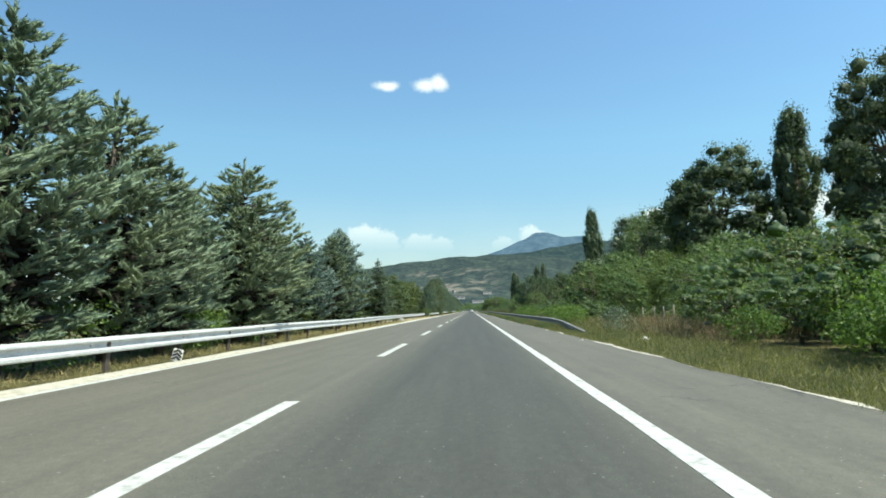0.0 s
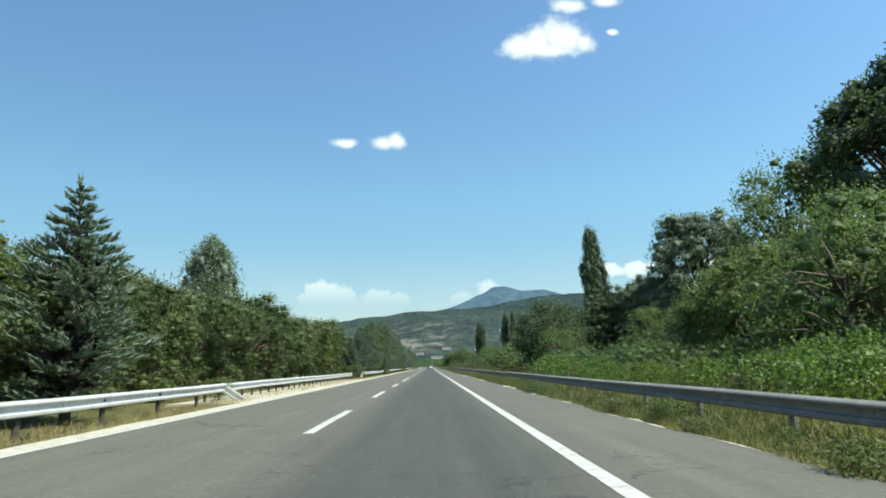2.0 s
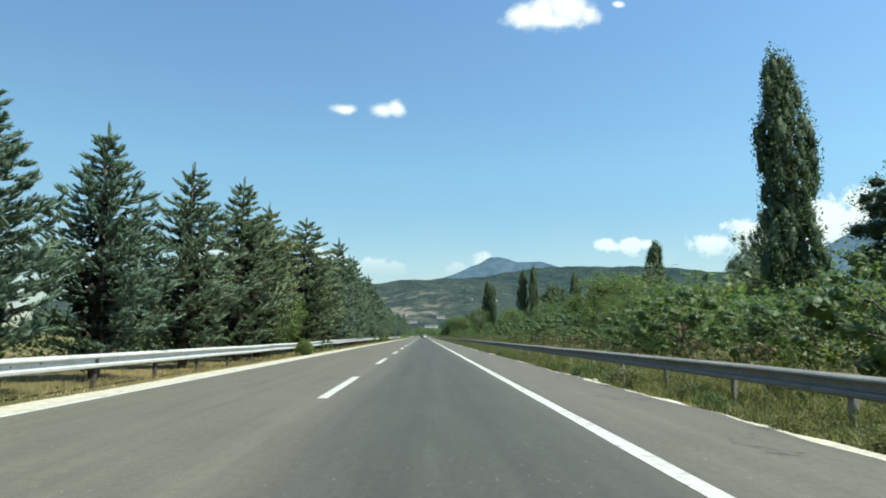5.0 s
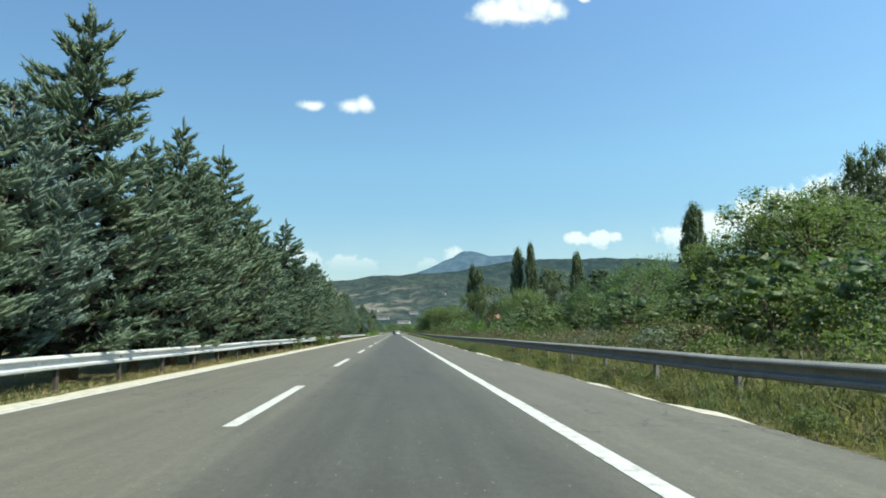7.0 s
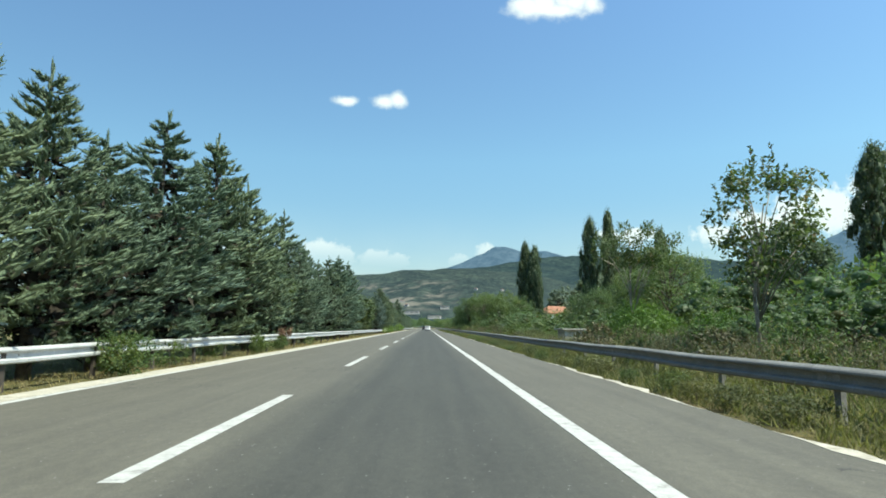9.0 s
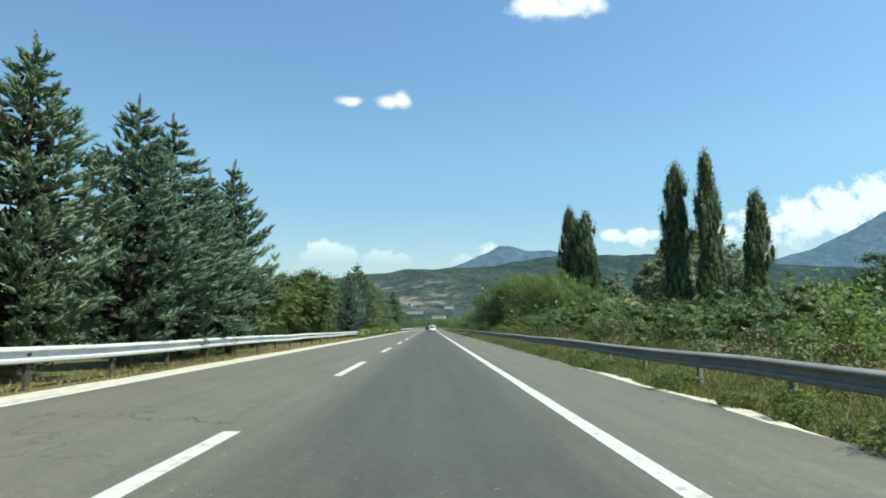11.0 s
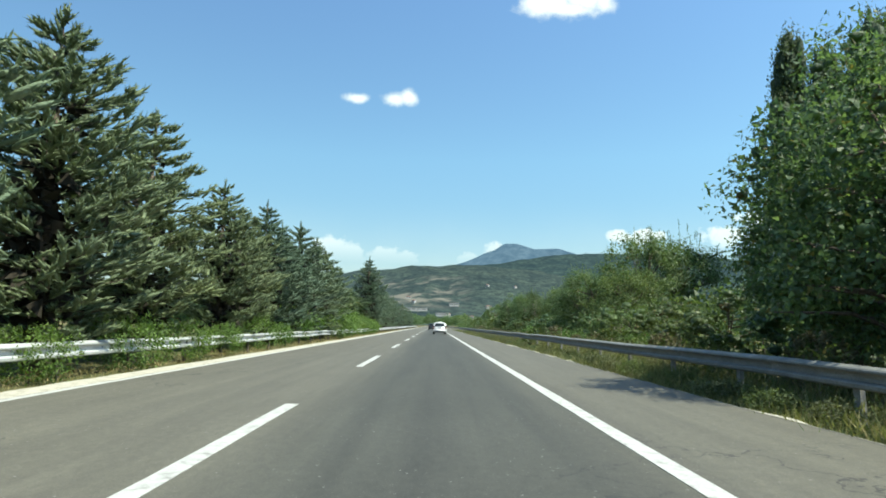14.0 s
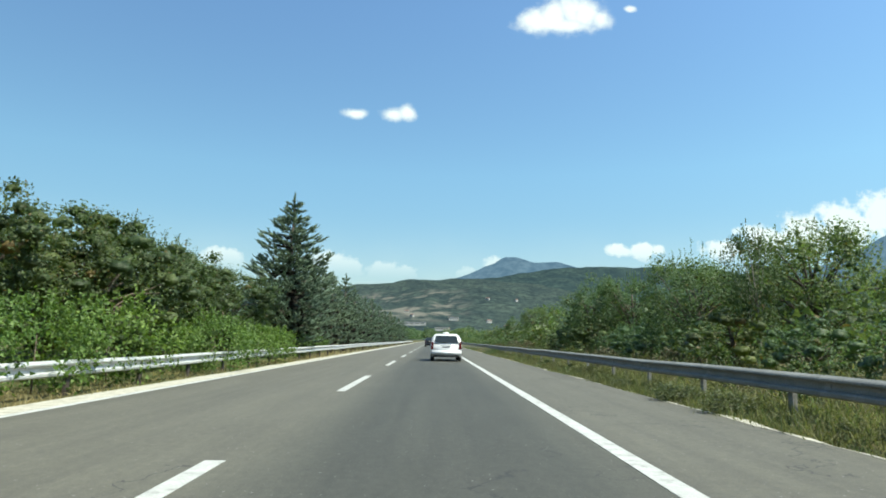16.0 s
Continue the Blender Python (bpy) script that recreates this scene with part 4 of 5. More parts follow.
# ---- crash barriers ----
BEAM = [(0.0, 0.322), (0.066, 0.290), (0.086, 0.270), (0.088, 0.246), (0.070, 0.226), (0.006, 0.212), (0.0, 0.162), (0.006, 0.112), (0.070, 0.098), (0.088, 0.078), (0.084, 0.030), (0.056, 0.006), (0.0, 0.0)]


def beam_mesh(length, face):
    """One corrugated beam panel along y, with its ridges towards face (+1 or -1)."""
    ring = [(x, z) for x, z in BEAM] + [(x - 0.006, z) for x, z in reversed(BEAM)]
    n = len(ring)
    verts, faces = [], []
    for k in range(5):
        f = k / 4
        for x, z in ring:
            verts.append((face * x, f * length, z))
    for k in range(4):
        for i in range(n):
            j = (i + 1) % n
            q = (k * n + i, k * n + j, (k + 1) * n + j, (k + 1) * n + i)
            faces.append(q if face < 0 else q[::-1])
    return mesh_of("beam", verts, faces, ZINC if face > 0 else SHADED_ZINC)


def post_mesh(material):
    """A channel-section post, 1.0 m with its foot in the ground."""
    prof = [(-0.07, -0.035), (0.07, -0.035), (0.07, 0.035), (0.061, 0.035), (0.061, -0.026), (-0.061, -0.026), (-0.061, 0.035), (-0.07, 0.035)]
    n = len(prof)
    verts = [(y, x, z) for z in (-0.35, 0.66) for x, y in prof]
    faces = [(i, (i + 1) % n, n + (i + 1) % n, n + i) for i in range(n)] + [tuple(range(n, 2 * n)), tuple(range(n))[::-1]]
    return mesh_of("post", verts, faces, material)


def bolt_mesh(face):
    bm = bmesh.new()
    bmesh.ops.create_cone(bm, cap_ends=True, segments=8, radius1=0.022, radius2=0.016, depth=0.014)
    bmesh.ops.rotate(bm, verts=bm.verts, cent=(0, 0, 0), matrix=Matrix.Rotation(radians(90 * face), 3, "Y"))
    return from_bm("bolt", bm, ZINC_POST)


POST = {1: post_mesh(RUSTY_POST), -1: post_mesh(ZINC_POST)}
BOLT = {1: bolt_mesh(1), -1: bolt_mesh(-1)}
BEAMS = {}


def barrier(path, face, y_from, y_to, pitch, high, label):
    """path: x along y; the ridged side looks to face."""
    rail = thing("crash_barrier", pose(path(y_from), y_from, 0), label, "barrier", "crash barriers")
    x0 = path(y_from)
    y = y_from
    while y < y_to - 0.01:
        n = min(4.0, y_to - y)
        xa, xb = path(y), path(y + n)
        key = (round(n, 2), face)
        if key not in BEAMS:
            BEAMS[key] = beam_mesh(n + 0.04, face)
        b = part("beam", BEAMS[key], rail)
        wob = RNG.uniform(-0.012, 0.012)
        za = high(y) - 0.31 + ragged(y, 2.5, 0.035)
        zb = high(y + n) - 0.31 + ragged(y + n, 2.5, 0.035)
        b.matrix_basis = pose(xa - x0 + wob * 0.3, y - y_from, za, math.degrees(math.atan2(zb - za, n)), 0, math.degrees(-math.atan2(xb - xa, n)))
        bo = part("bolt", BOLT[face], b)
        bo.matrix_basis = pose(face * 0.008, n - 0.15, 0.165)
        y += n
    y = y_from + 0.3
    while y < y_to:
        p = part("post", POST[face], rail)
        p.matrix_basis = pose(path(y) - x0 - face * 0.045, y - y_from, high(y) - 0.70, RNG.uniform(-2, 2), RNG.uniform(-2, 2), 90 + 90 * face)
        y += pitch
    return rail


barrier(lambda y: float(np.interp(y, [-60, 12, 46, 71], [-7.0, -7.05, -7.45, -7.85])), 1, -60, 71, 3.28, lambda y: 0.66, "galvanised steel crash barrier bent at its end")
barrier(lambda y: -8.42, 1, 70.5, 116.5, 1.62, lambda y: 0.62, "galvanised steel crash barrier on closely set posts")
barrier(lambda y: -7.62, 1, 122, 600, 3.28, lambda y: float(np.interp(y, [118, 150, 172, 240, 296, 340, 376, 420], [0.66, 0.66, 0.72, 0.74, 0.68, 0.64, 0.60, 0.62])), "galvanised steel crash barrier half hidden by saplings")
barrier(lambda y: 5.6, -1, 42, 600, 3.36, lambda y: float(np.interp(y, [42, 60, 140, 190, 236, 316, 600], [0.60, 0.62, 0.69, 0.67, 0.62, 0.72, 0.73])), "dull steel crash barrier, coloured dark for its shaded face, along the overgrown verge")


def barrier_end(m, face, label):
    """A loose sloping end piece of a barrier."""
    t = thing("barrier_end", m, label, "barrier", "barrier ends")
    part("beam", beam_mesh(4.0, face), t)
    p = part("post", POST[face], t)
    p.matrix_basis = pose(-face * 0.045, 2.2, -0.3, 4, 0, 0)
    return t


part("beam", beam_mesh(4.2, -1), thing("barrier_end", pose(5.61, 37.85, 0.186, 1.25, 0, 0.3), "lowered beam of a steel crash barrier in dry grass", "barrier", "barrier ends"))
part("beam", beam_mesh(7.2, -1), thing("barrier_end", pose(5.66, 30.7, -0.19, 3.0, 0, 0.4), "sunken end of a steel crash barrier in dry grass", "barrier", "barrier ends"))
barrier_end(pose(-7.85, 70.9, 0.33, -18, 14, -12), 1, "torn-off end of a crash barrier hanging down")
barrier_end(pose(-7.62, 118.2, 0.02, 6, 0, 2), 1, "sloping buried end of a steel crash barrier")


# ---- vehicles ----
def loft(name, sections, material, smooth=True):
    n = len(sections[0])
    verts = [p for s in sections for p in s]
    faces = []
    for k in range(len(sections) - 1):
        for i in range(n):
            j = (i + 1) % n
            faces.append((k * n + i, k * n + j, (k + 1) * n + j, (k + 1) * n + i))
    faces += [tuple(range(n))[::-1], tuple(range((len(sections) - 1) * n, len(sections) * n))]
    me = mesh_of(name, verts, faces, material)
    bm = bmesh.new()
    bm.from_mesh(me)
    bmesh.ops.recalc_face_normals(bm, faces=bm.faces)
    bmesh.ops.bevel(bm, geom=[e for e in bm.edges if e.calc_face_angle(0) > 0.5], offset=0.035, segments=2, affect="EDGES")
    bm.to_mesh(me)
    bm.free()
    if smooth:
        me.polygons.foreach_set("use_smooth", [True] * len(me.polygons))
    return me


def ring(y, zb, zt, hb, ht, mid=None):
    """A closed cross-section: lower half-width hb, upper ht."""
    m = mid if mid else (zb + zt) / 2
    w = max(hb, ht) + 0.02
    return [(-hb, y, zb), (hb, y, zb), (w, y, m), (ht, y, zt), (-ht, y, zt), (-w, y, m)]


def quad_panel(name, corners, thick, material):
    """A pane with thickness, from four corners seen from outside."""
    c = [Vector(p) for p in corners]
    nrm = (c[1] - c[0]).cross(c[3] - c[0]).normalized() * thick
    verts = c + [p - nrm for p in c]
    faces = [(0, 1, 2, 3), (7, 6, 5, 4), (0, 4, 5, 1), (1, 5, 6, 2), (2, 6, 7, 3), (3, 7, 4, 0)]
    return mesh_of(name, verts, faces, material)


def estate_car(m, paint, label, sign):
    """Rear at y = 0, nose ahead at y = 4.3."""
    car = thing("estate_car", m, label, "car", "cars on the road")
    part("body", loft("body", [ring(0.06, 0.34, 0.92, 0.76, 0.80), ring(0.25, 0.26, 0.95, 0.82, 0.83), ring(1.0, 0.22, 0.95, 0.83, 0.84), ring(3.0, 0.22, 0.93, 0.83, 0.82),
                               ring(3.9, 0.24, 0.84, 0.80, 0.74), ring(4.25, 0.34, 0.66, 0.66, 0.62)], paint), car)
    part("cabin", loft("cabin", [ring(0.09, 0.88, 1.00, 0.77, 0.75), ring(0.30, 0.90, 1.42, 0.79, 0.62), ring(0.46, 0.90, 1.48, 0.80, 0.60), ring(2.0, 0.90, 1.49, 0.80, 0.58),
                                 ring(2.6, 0.90, 1.40, 0.79, 0.58), ring(3.35, 0.88, 0.96, 0.74, 0.66)], paint), car)
    win = part("rear_window", quad_panel("rear_window", [(-0.66, 0.075, 0.99), (0.66, 0.075, 0.99), (0.55, 0.262, 1.38), (-0.55, 0.262, 1.38)], 0.025, CAR_GLASS), car, "dark tinted rear window")
    bm = bmesh.new()
    box_bm(bm, (0.50, 0.015, 0.02), (0.05, 0.072, 1.02))
    part("wiper", from_bm("wiper", bm, PLASTIC), win)
    for s in (-1, 1):
        panes = [(0.62, 1.55), (1.62, 2.45)]
        for a, b in panes:
            c = [(s * 0.815, a, 0.98), (s * 0.815, b, 0.98), (s * 0.625, b - (0.05 if b < 2 else 0.25), 1.40), (s * 0.625, a + 0.05, 1.40)]
            part("side_window", quad_panel("side_window", c if s > 0 else c[::-1], 0.03, CAR_GLASS), car)
        c = [(s * 0.69, 0.030, 0.66), (s * 0.835, 0.055, 0.66), (s * 0.805, 0.085, 1.04), (s * 0.70, 0.060, 1.04)]
        part("tail_light", quad_panel("tail_light", c if s > 0 else [c[1], c[0], c[3], c[2]], 0.06, RED_LENS), car, "red tail light")
        bm = bmesh.new()
        box_bm(bm, (0.20, 0.09, 0.13), (s * 0.95, 2.55, 1.02), 0.02)
        part("wing_mirror", from_bm("wing_mirror", bm, PLASTIC, True), car)
        for wy in (0.78, 3.40):
            bm = bmesh.new()
            bmesh.ops.create_cone(bm, cap_ends=True, segments=24, radius1=0.31, radius2=0.31, depth=0.20)
            bmesh.ops.bevel(bm, geom=[e for e in bm.edges if e.calc_face_angle(0) > 1], offset=0.035, segments=2, affect="EDGES")
            bmesh.ops.rotate(bm, verts=bm.verts, cent=(0, 0, 0), matrix=Matrix.Rotation(radians(90), 3, "Y"))
            tyre = part("tyre", from_bm("tyre", bm, RUBBER, True), part("wheel", axle_mesh(), car))
            tyre.parent.matrix_basis = pose(s * 0.74, wy, 0.31)
            bm = bmesh.new()
            bmesh.ops.create_cone(bm, cap_ends=True, segments=20, radius1=0.20, radius2=0.17, depth=0.03)
            bmesh.ops.rotate(bm, verts=bm.verts, cent=(0, 0, 0), matrix=Matrix.Rotation(radians(90), 3, "Y"))
            r = part("rim", from_bm("rim", bm, RIM, True), tyre.parent)
            r.matrix_basis = pose(s * 0.10, 0, 0)
    bm = bmesh.new()
    box_bm(bm, (1.66, 0.16, 0.26), (0, 0.06, 0.47), 0.05)
    bumper = part("bumper", from_bm("bumper", bm, paint, True), car)
    bm = bmesh.new()
    box_bm(bm, (1.40, 0.14, 0.12), (0, 0.08, 0.30), 0.03)
    part("lower_valance", from_bm("lower_valance", bm, PLASTIC, True), bumper, "black plastic lower valance")
    bm = bmesh.new()
    box_bm(bm, (0.52, 0.02, 0.115), (0, 0.072, 0.765), 0.006)
    plate = part("number_plate", from_bm("number_plate", bm, PLATE), car)
    bm = bmesh.new()
    box_bm(bm, (0.40, 0.006, 0.05), (0, 0.060, 0.765))
    part("plate_bar", from_bm("plate_bar", bm, PLASTIC), plate)
    bm = bmesh.new()
    box_bm(bm, (0.62, 0.04, 0.03), (0, 0.065, 0.85), 0.01)
    part("hatch_handle", from_bm("hatch_handle", bm, paint), car)
    if sign:
        bm = bmesh.new()
        box_bm(bm, (0.36, 0.14, 0.10), (0, 1.55, 1.535), 0.025)
        part("roof_sign", from_bm("roof_sign", bm, BAG, True), car, "small white roof sign")
    return car


AXLE = []


def axle_mesh():
    if not AXLE:
        bm = bmesh.new()
        bmesh.ops.create_cone(bm, cap_ends=True, segments=12, radius1=0.06, radius2=0.06, depth=0.19)
        bmesh.ops.rotate(bm, verts=bm.verts, cent=(0, 0, 0), matrix=Matrix.Rotation(radians(90), 3, "Y"))
        AXLE.append(from_bm("wheel", bm, PLASTIC))
    return AXLE[0]


estate_car(pose(0.62, 399.2, 0), WHITE_PAINT, "white estate car with a small roof sign standing on the asphalt", True)
estate_car(pose(-0.55, 468.0, 0), DARK_PAINT, "dark estate car further along the carriageway", False)

# ---- distance: hills, mountain ----
def relief(name, profile, y_near, y_far, seed, rough, material, label, category, columns=190, rows_n=40, back=0.55, foot=0.35):
    """Rising land whose crest follows profile: tangent to the right against tangent up, from about 180 m along the road."""
    us = np.linspace(profile[0][0], profile[-1][0], columns)
    pu, pv = [p[0] for p in profile], [p[1] for p in profile]
    verts, faces = [], []
    for j in range(rows_n):
        f = j / (rows_n - 1)
        y = y_near + (y_far - y_near) * f
        for i, u in enumerate(us):
            x = u * (y_far - 180) * (foot + (1 - foot) * f)
            crest = float(np.interp(u, pu, pv)) * (y_far - 180)
            n = noise.fractal(Vector((x * 0.0016 + seed, y * 0.0016, seed)), 1.0, 2.0, 6)
            g = f ** 1.25
            gully = abs(noise.noise(Vector((x * 0.0045 + seed, y * 0.0022, 3.3)))) + 0.5 * abs(noise.noise(Vector((x * 0.012, y * 0.006, 7.7))))
            z = crest * g * (1 + rough * n * (1 - f) * 1.6 - 0.55 * rough * gully * (1.15 - f)) + rough * crest * 0.05 * n - 3 * (1 - f)
            verts.append((x, y, z))
    w = columns
    for j in range(rows_n - 1):
        for i in range(w - 1):
            faces.append((j * w + i, j * w + i + 1, (j + 1) * w + i + 1, (j + 1) * w + i))
    o = len(verts)
    for i, u in enumerate(us):
        x, y, z = verts[(rows_n - 1) * w + i]
        verts.append((x * 1.03, y + 240, z * back))
    for i in range(w - 1):
        faces.append(((rows_n - 1) * w + i, (rows_n - 1) * w + i + 1, o + i + 1, o + i))
    tagged(new(name, mesh_of(name, verts, faces, material, True)), label, category, kind="structure")
    return lambda u, f: verts[round(f * (rows_n - 1)) * w + int(np.argmin(abs(us - u)))]


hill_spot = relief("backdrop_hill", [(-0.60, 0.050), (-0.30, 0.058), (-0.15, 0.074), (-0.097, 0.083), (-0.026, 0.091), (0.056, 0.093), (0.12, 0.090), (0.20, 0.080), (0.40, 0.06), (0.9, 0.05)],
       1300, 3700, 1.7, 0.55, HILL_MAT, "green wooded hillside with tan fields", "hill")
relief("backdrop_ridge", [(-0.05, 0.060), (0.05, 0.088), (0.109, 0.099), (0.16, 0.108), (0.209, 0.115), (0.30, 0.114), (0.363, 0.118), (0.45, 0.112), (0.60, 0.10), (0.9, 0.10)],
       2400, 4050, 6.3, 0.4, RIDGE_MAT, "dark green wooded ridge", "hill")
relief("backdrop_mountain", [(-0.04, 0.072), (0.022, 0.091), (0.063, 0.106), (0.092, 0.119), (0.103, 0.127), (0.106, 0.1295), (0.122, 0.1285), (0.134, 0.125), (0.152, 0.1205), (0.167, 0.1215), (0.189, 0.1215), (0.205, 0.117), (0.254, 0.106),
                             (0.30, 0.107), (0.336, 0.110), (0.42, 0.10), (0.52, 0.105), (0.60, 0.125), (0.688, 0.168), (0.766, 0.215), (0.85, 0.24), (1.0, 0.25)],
       3300, 4450, 9.1, 0.30, MOUNTAIN_MAT, "rocky mountain with haze-blue emission under the horizon clouds", "mountain", foot=0.85)


# ---- trees along the left side: x, y, height ----
FRONT = [(-6, 7.5), (2, 7.2), (7.5, 7.8), (11.8, 7.4), (15.4, 6.8), (18.2, 5.8), (41.5, 6.4), (62.4, 6.4), (121.4, 4.9), (126.4, 6.2), (131.5, 7.0), (137.6, 7.6), (144, 8.6), (149.0, 8.4), (159.2, 9.5), (165, 7.8), (171.5, 8.0)]
FRONT += [
         (177.9, 10.9), (182.3, 8.4), (185.8, 10.1), (188.7, 9.5), (192.9, 10.9), (197.9, 9.2), (202, 8.0), (206, 7.4), (210.2, 10.2), (216.5, 8.0), (220.3, 7.6), (223.2, 6.8), (226.6, 8.6), (232.8, 9.6), (237.8, 8.6), (241.3, 6.4), (245.2, 8.5),
         (249.2, 7.1), (253.0, 7.3), (259, 6.8), (264.8, 7.8), (269.7, 8.2), (273.2, 8.8), (276.5, 7.6), (279.8, 8.8)]
FRONT += [(327.0, 8.9), (333.5, 8.5), (338.2, 7.6), (345.3, 7.1), (348.6, 6.5), (352.3, 7.5), (355.6, 7.0), (360.0, 7.7), (364.8, 7.4), (367.7, 5.7), (370.4, 7.2),
         (403.4, 10.1), (409, 7.2), (415, 7.6), (421, 7.0), (428, 7.6), (436.5, 7.0), (446, 6.6), (457, 7.3), (468, 6.8), (480, 6.5), (495, 7), (510, 6.6), (528, 6.8), (548, 6.8)]
for i, (y, h) in enumerate(FRONT):
    plant("cypress" if -20 < y < 408 else "back_cypress", -8.95 + 0.10 * math.sin(y * 2.1), y, h * 1.01, wide=1.25 if -20 < y < 20 or 326 < y < 335 or y in (370.4, 159.2) else 1.22 if y == 210.2 or 222 < y < 235 else 1.26 if 350 < y < 370 else 1.14 if 320 < y < 376 or y == 403.4 else 1.02, variant=6 + i % 2 if y < 35 else 4 + i % 2 if y in (159.2, 149.0, 370.4) or 330 < y < 350 else (i * 3 + i // 4) % 4 if y < 408 else 0)
for x, y, h in [(-8.9, 24.3, 7.3), (-9.5, 27.0, 6.1), (-9.9, 21.6, 5.6), (-8.9, 29.8, 5.0), (-9.1, 35.6, 5.7), (-9.1, 44.2, 7.0), (-8.95, 320.8, 7.4), (-9.2, 325.4, 6.3), (-9.1, 174.6, 7.3)]:
    if y < 30:
        plant("cypress", x, y, h, wide=1.4, variant=6 + int(y) % 2)
    else:
        plant("blue_cypress", x, y, h, wide=1.22 if y < 300 else 1.02)
# a second, darker row behind
y = 130.0
while y < 560:
    if not 282 < y < 318 and not 374 < y < 396:
        plant("back_cypress", -13.4 + RNG.uniform(-0.8, 0.8), y, RNG.uniform(5.2, 7.4))
    y += RNG.uniform(9, 13)
y = 121.0
while y < 425:
    if not 281 < y < 317 and not 376 < y < 397:
        plant("back_shrub", -12.0 + RNG.uniform(-0.6, 0.6), y, RNG.uniform(1.9, 2.9), wide=1.15)
    y += RNG.uniform(3.2, 4.6)
for x, y, h in [(-9.7, 150.6, 5.2), (-9.9, 153.4, 5.6), (-9.5, 155.4, 4.2), (-10.2, 243.6, 6.2)]:
    plant("acacia", x, y, h)
plant("silver_poplar", -24.2, 117.4, 16.9, wide=1.2)
plant("silver_poplar", -25.0, 140.0, 11.7, wide=1.2)
plant("silver_poplar", -33.0, 60.0, 9.5)


def left_wood(y0, y1, h0, h1, x0=-10.4):
    y = y0
    while y < y1:
        plant("locust" if y > 20 else "back_locust", x0 + RNG.uniform(-1.0, 0.4), y, RNG.uniform(h0, h1), wide=1.1)
        plant("back_locust", x0 - 5.0 + RNG.uniform(-1.2, 1.2), y + 1.5, RNG.uniform(h0 + 0.2, h1 + 0.6), wide=1.1)
        if RNG.random() < 0.7:
            plant("shrub", x0 + 0.8 + RNG.uniform(-0.4, 0.5), y + RNG.uniform(0, 3), RNG.uniform(1.6, 2.6), variant=0)
        y += RNG.uniform(3.8, 5.0)


left_wood(48, 119, 5.0, 6.5, -11.8)
for x, y, h in [(-11.9, 116.0, 7.0), (-12.2, 121.5, 7.2), (-12.4, 108.5, 6.6)]:
    plant("locust", x, y, h)
left_wood(281, 315, 4.5, 5.6, -11.1)
for x, y, h in [(-11.2, 301.2, 5.6), (-11.0, 303.4, 5.8), (-11.2, 306.3, 6.6), (-11.2, 310.0, 5.1), (-11.4, 314.2, 4.8)]:
    plant("locust", x, y, h, wide=1.15)
left_wood(380, 397, 4.4, 5.4, -11.4)
for x, y, h in [(-11.4, 386.0, 5.8), (-11.2, 390.5, 5.5), (-11.5, 394.5, 5.3), (-11.3, 398.5, 5.0)]:
    plant("locust", x, y, h, wide=1.15)
left_wood(-30, 14, 4.0, 5.0, -14.0)
for x, y, h in [(-10.5, 19.5, 2.6), (-10.4, 26.5, 3.4), (-11.0, 33.0, 4.6), (-11.5, 40.5, 4.4), (-10.0, 52.0, 3.0), (-9.9, 151.0, 3.6), (-10.2, 163.0, 3.0), (-10.5, 208, 3.0), (-10.5, 246, 2.8), (-10.2, 340, 3.0)]:
    plant("shrub", x, y, h, variant=0)
for x, y, h in [(-7.3, 160.8, 1.0), (-7.5, 208.0, 0.9), (-7.2, 221.0, 1.25), (-7.5, 224.8, 0.9), (-7.9, 229.5, 0.8), (-7.4, 234.0, 1.0), (-8.0, 240.6, 0.9), (-7.4, 247.0, 0.7), 
                (-7.4, 322.0, 1.1), (-8.4, 119.5, 1.9), (-8.8, 73.0, 1.1)]:
    plant("scrub", x, y, h, variant=1, wide=1.15)
for x, y, h, w in [(-7.1, 319.2, 1.2, 1.15), (-7.0, 315.6, 0.8, 1.1)]:
    plant("pale_bush", x, y, h, variant=0, wide=w)
for x, y, h in [(-6.95, 150.9, 1.1), (-7.15, 152.2, 0.9), (-7.2, 367.9, 0.75), (-7.35, 234.0, 0.85), (-7.35, 238.6, 0.8), (-7.3, 221.0, 1.1)]:
    plant("pale_bush", x, y, h, variant=1)
plant("dead_bush", -7.3, 239.4, 1.32, wide=0.62)
for x, y, h in [(-7.6, 327.0, 1.1), (-7.7, 331.5, 0.9), (-7.5, 335.0, 1.1), (-7.6, 338.6, 1.0), (-7.5, 342.0, 1.0), (-7.6, 346.6, 1.2), (-7.7, 351.0, 1.0), (-8.9, 356.0, 2.0), (-8.7, 361.5, 1.8), (-8.5, 366.0, 1.9), (-8.3, 371.0, 2.2), (-8.3, 375.5, 1.6),
                (-8.4, 378.2, 1.7), (-8.5, 381.5, 1.9), (-7.5, 386.5, 1.5), (-8.4, 388.8, 1.8), (-7.4, 391.5, 1.5), (-7.5, 395.0, 1.5), (-8.6, 404.0, 1.3), (-8.6, 412.0, 1.2), (-9.3, 20.5, 1.7), (-9.2, 24.5, 1.6), (-9.6, 14.0, 1.9)]:
    plant("fresh", x, y, h * (1.35 if y > 325 else 1.0), wide=1.0 if y > 320 else 1.25)

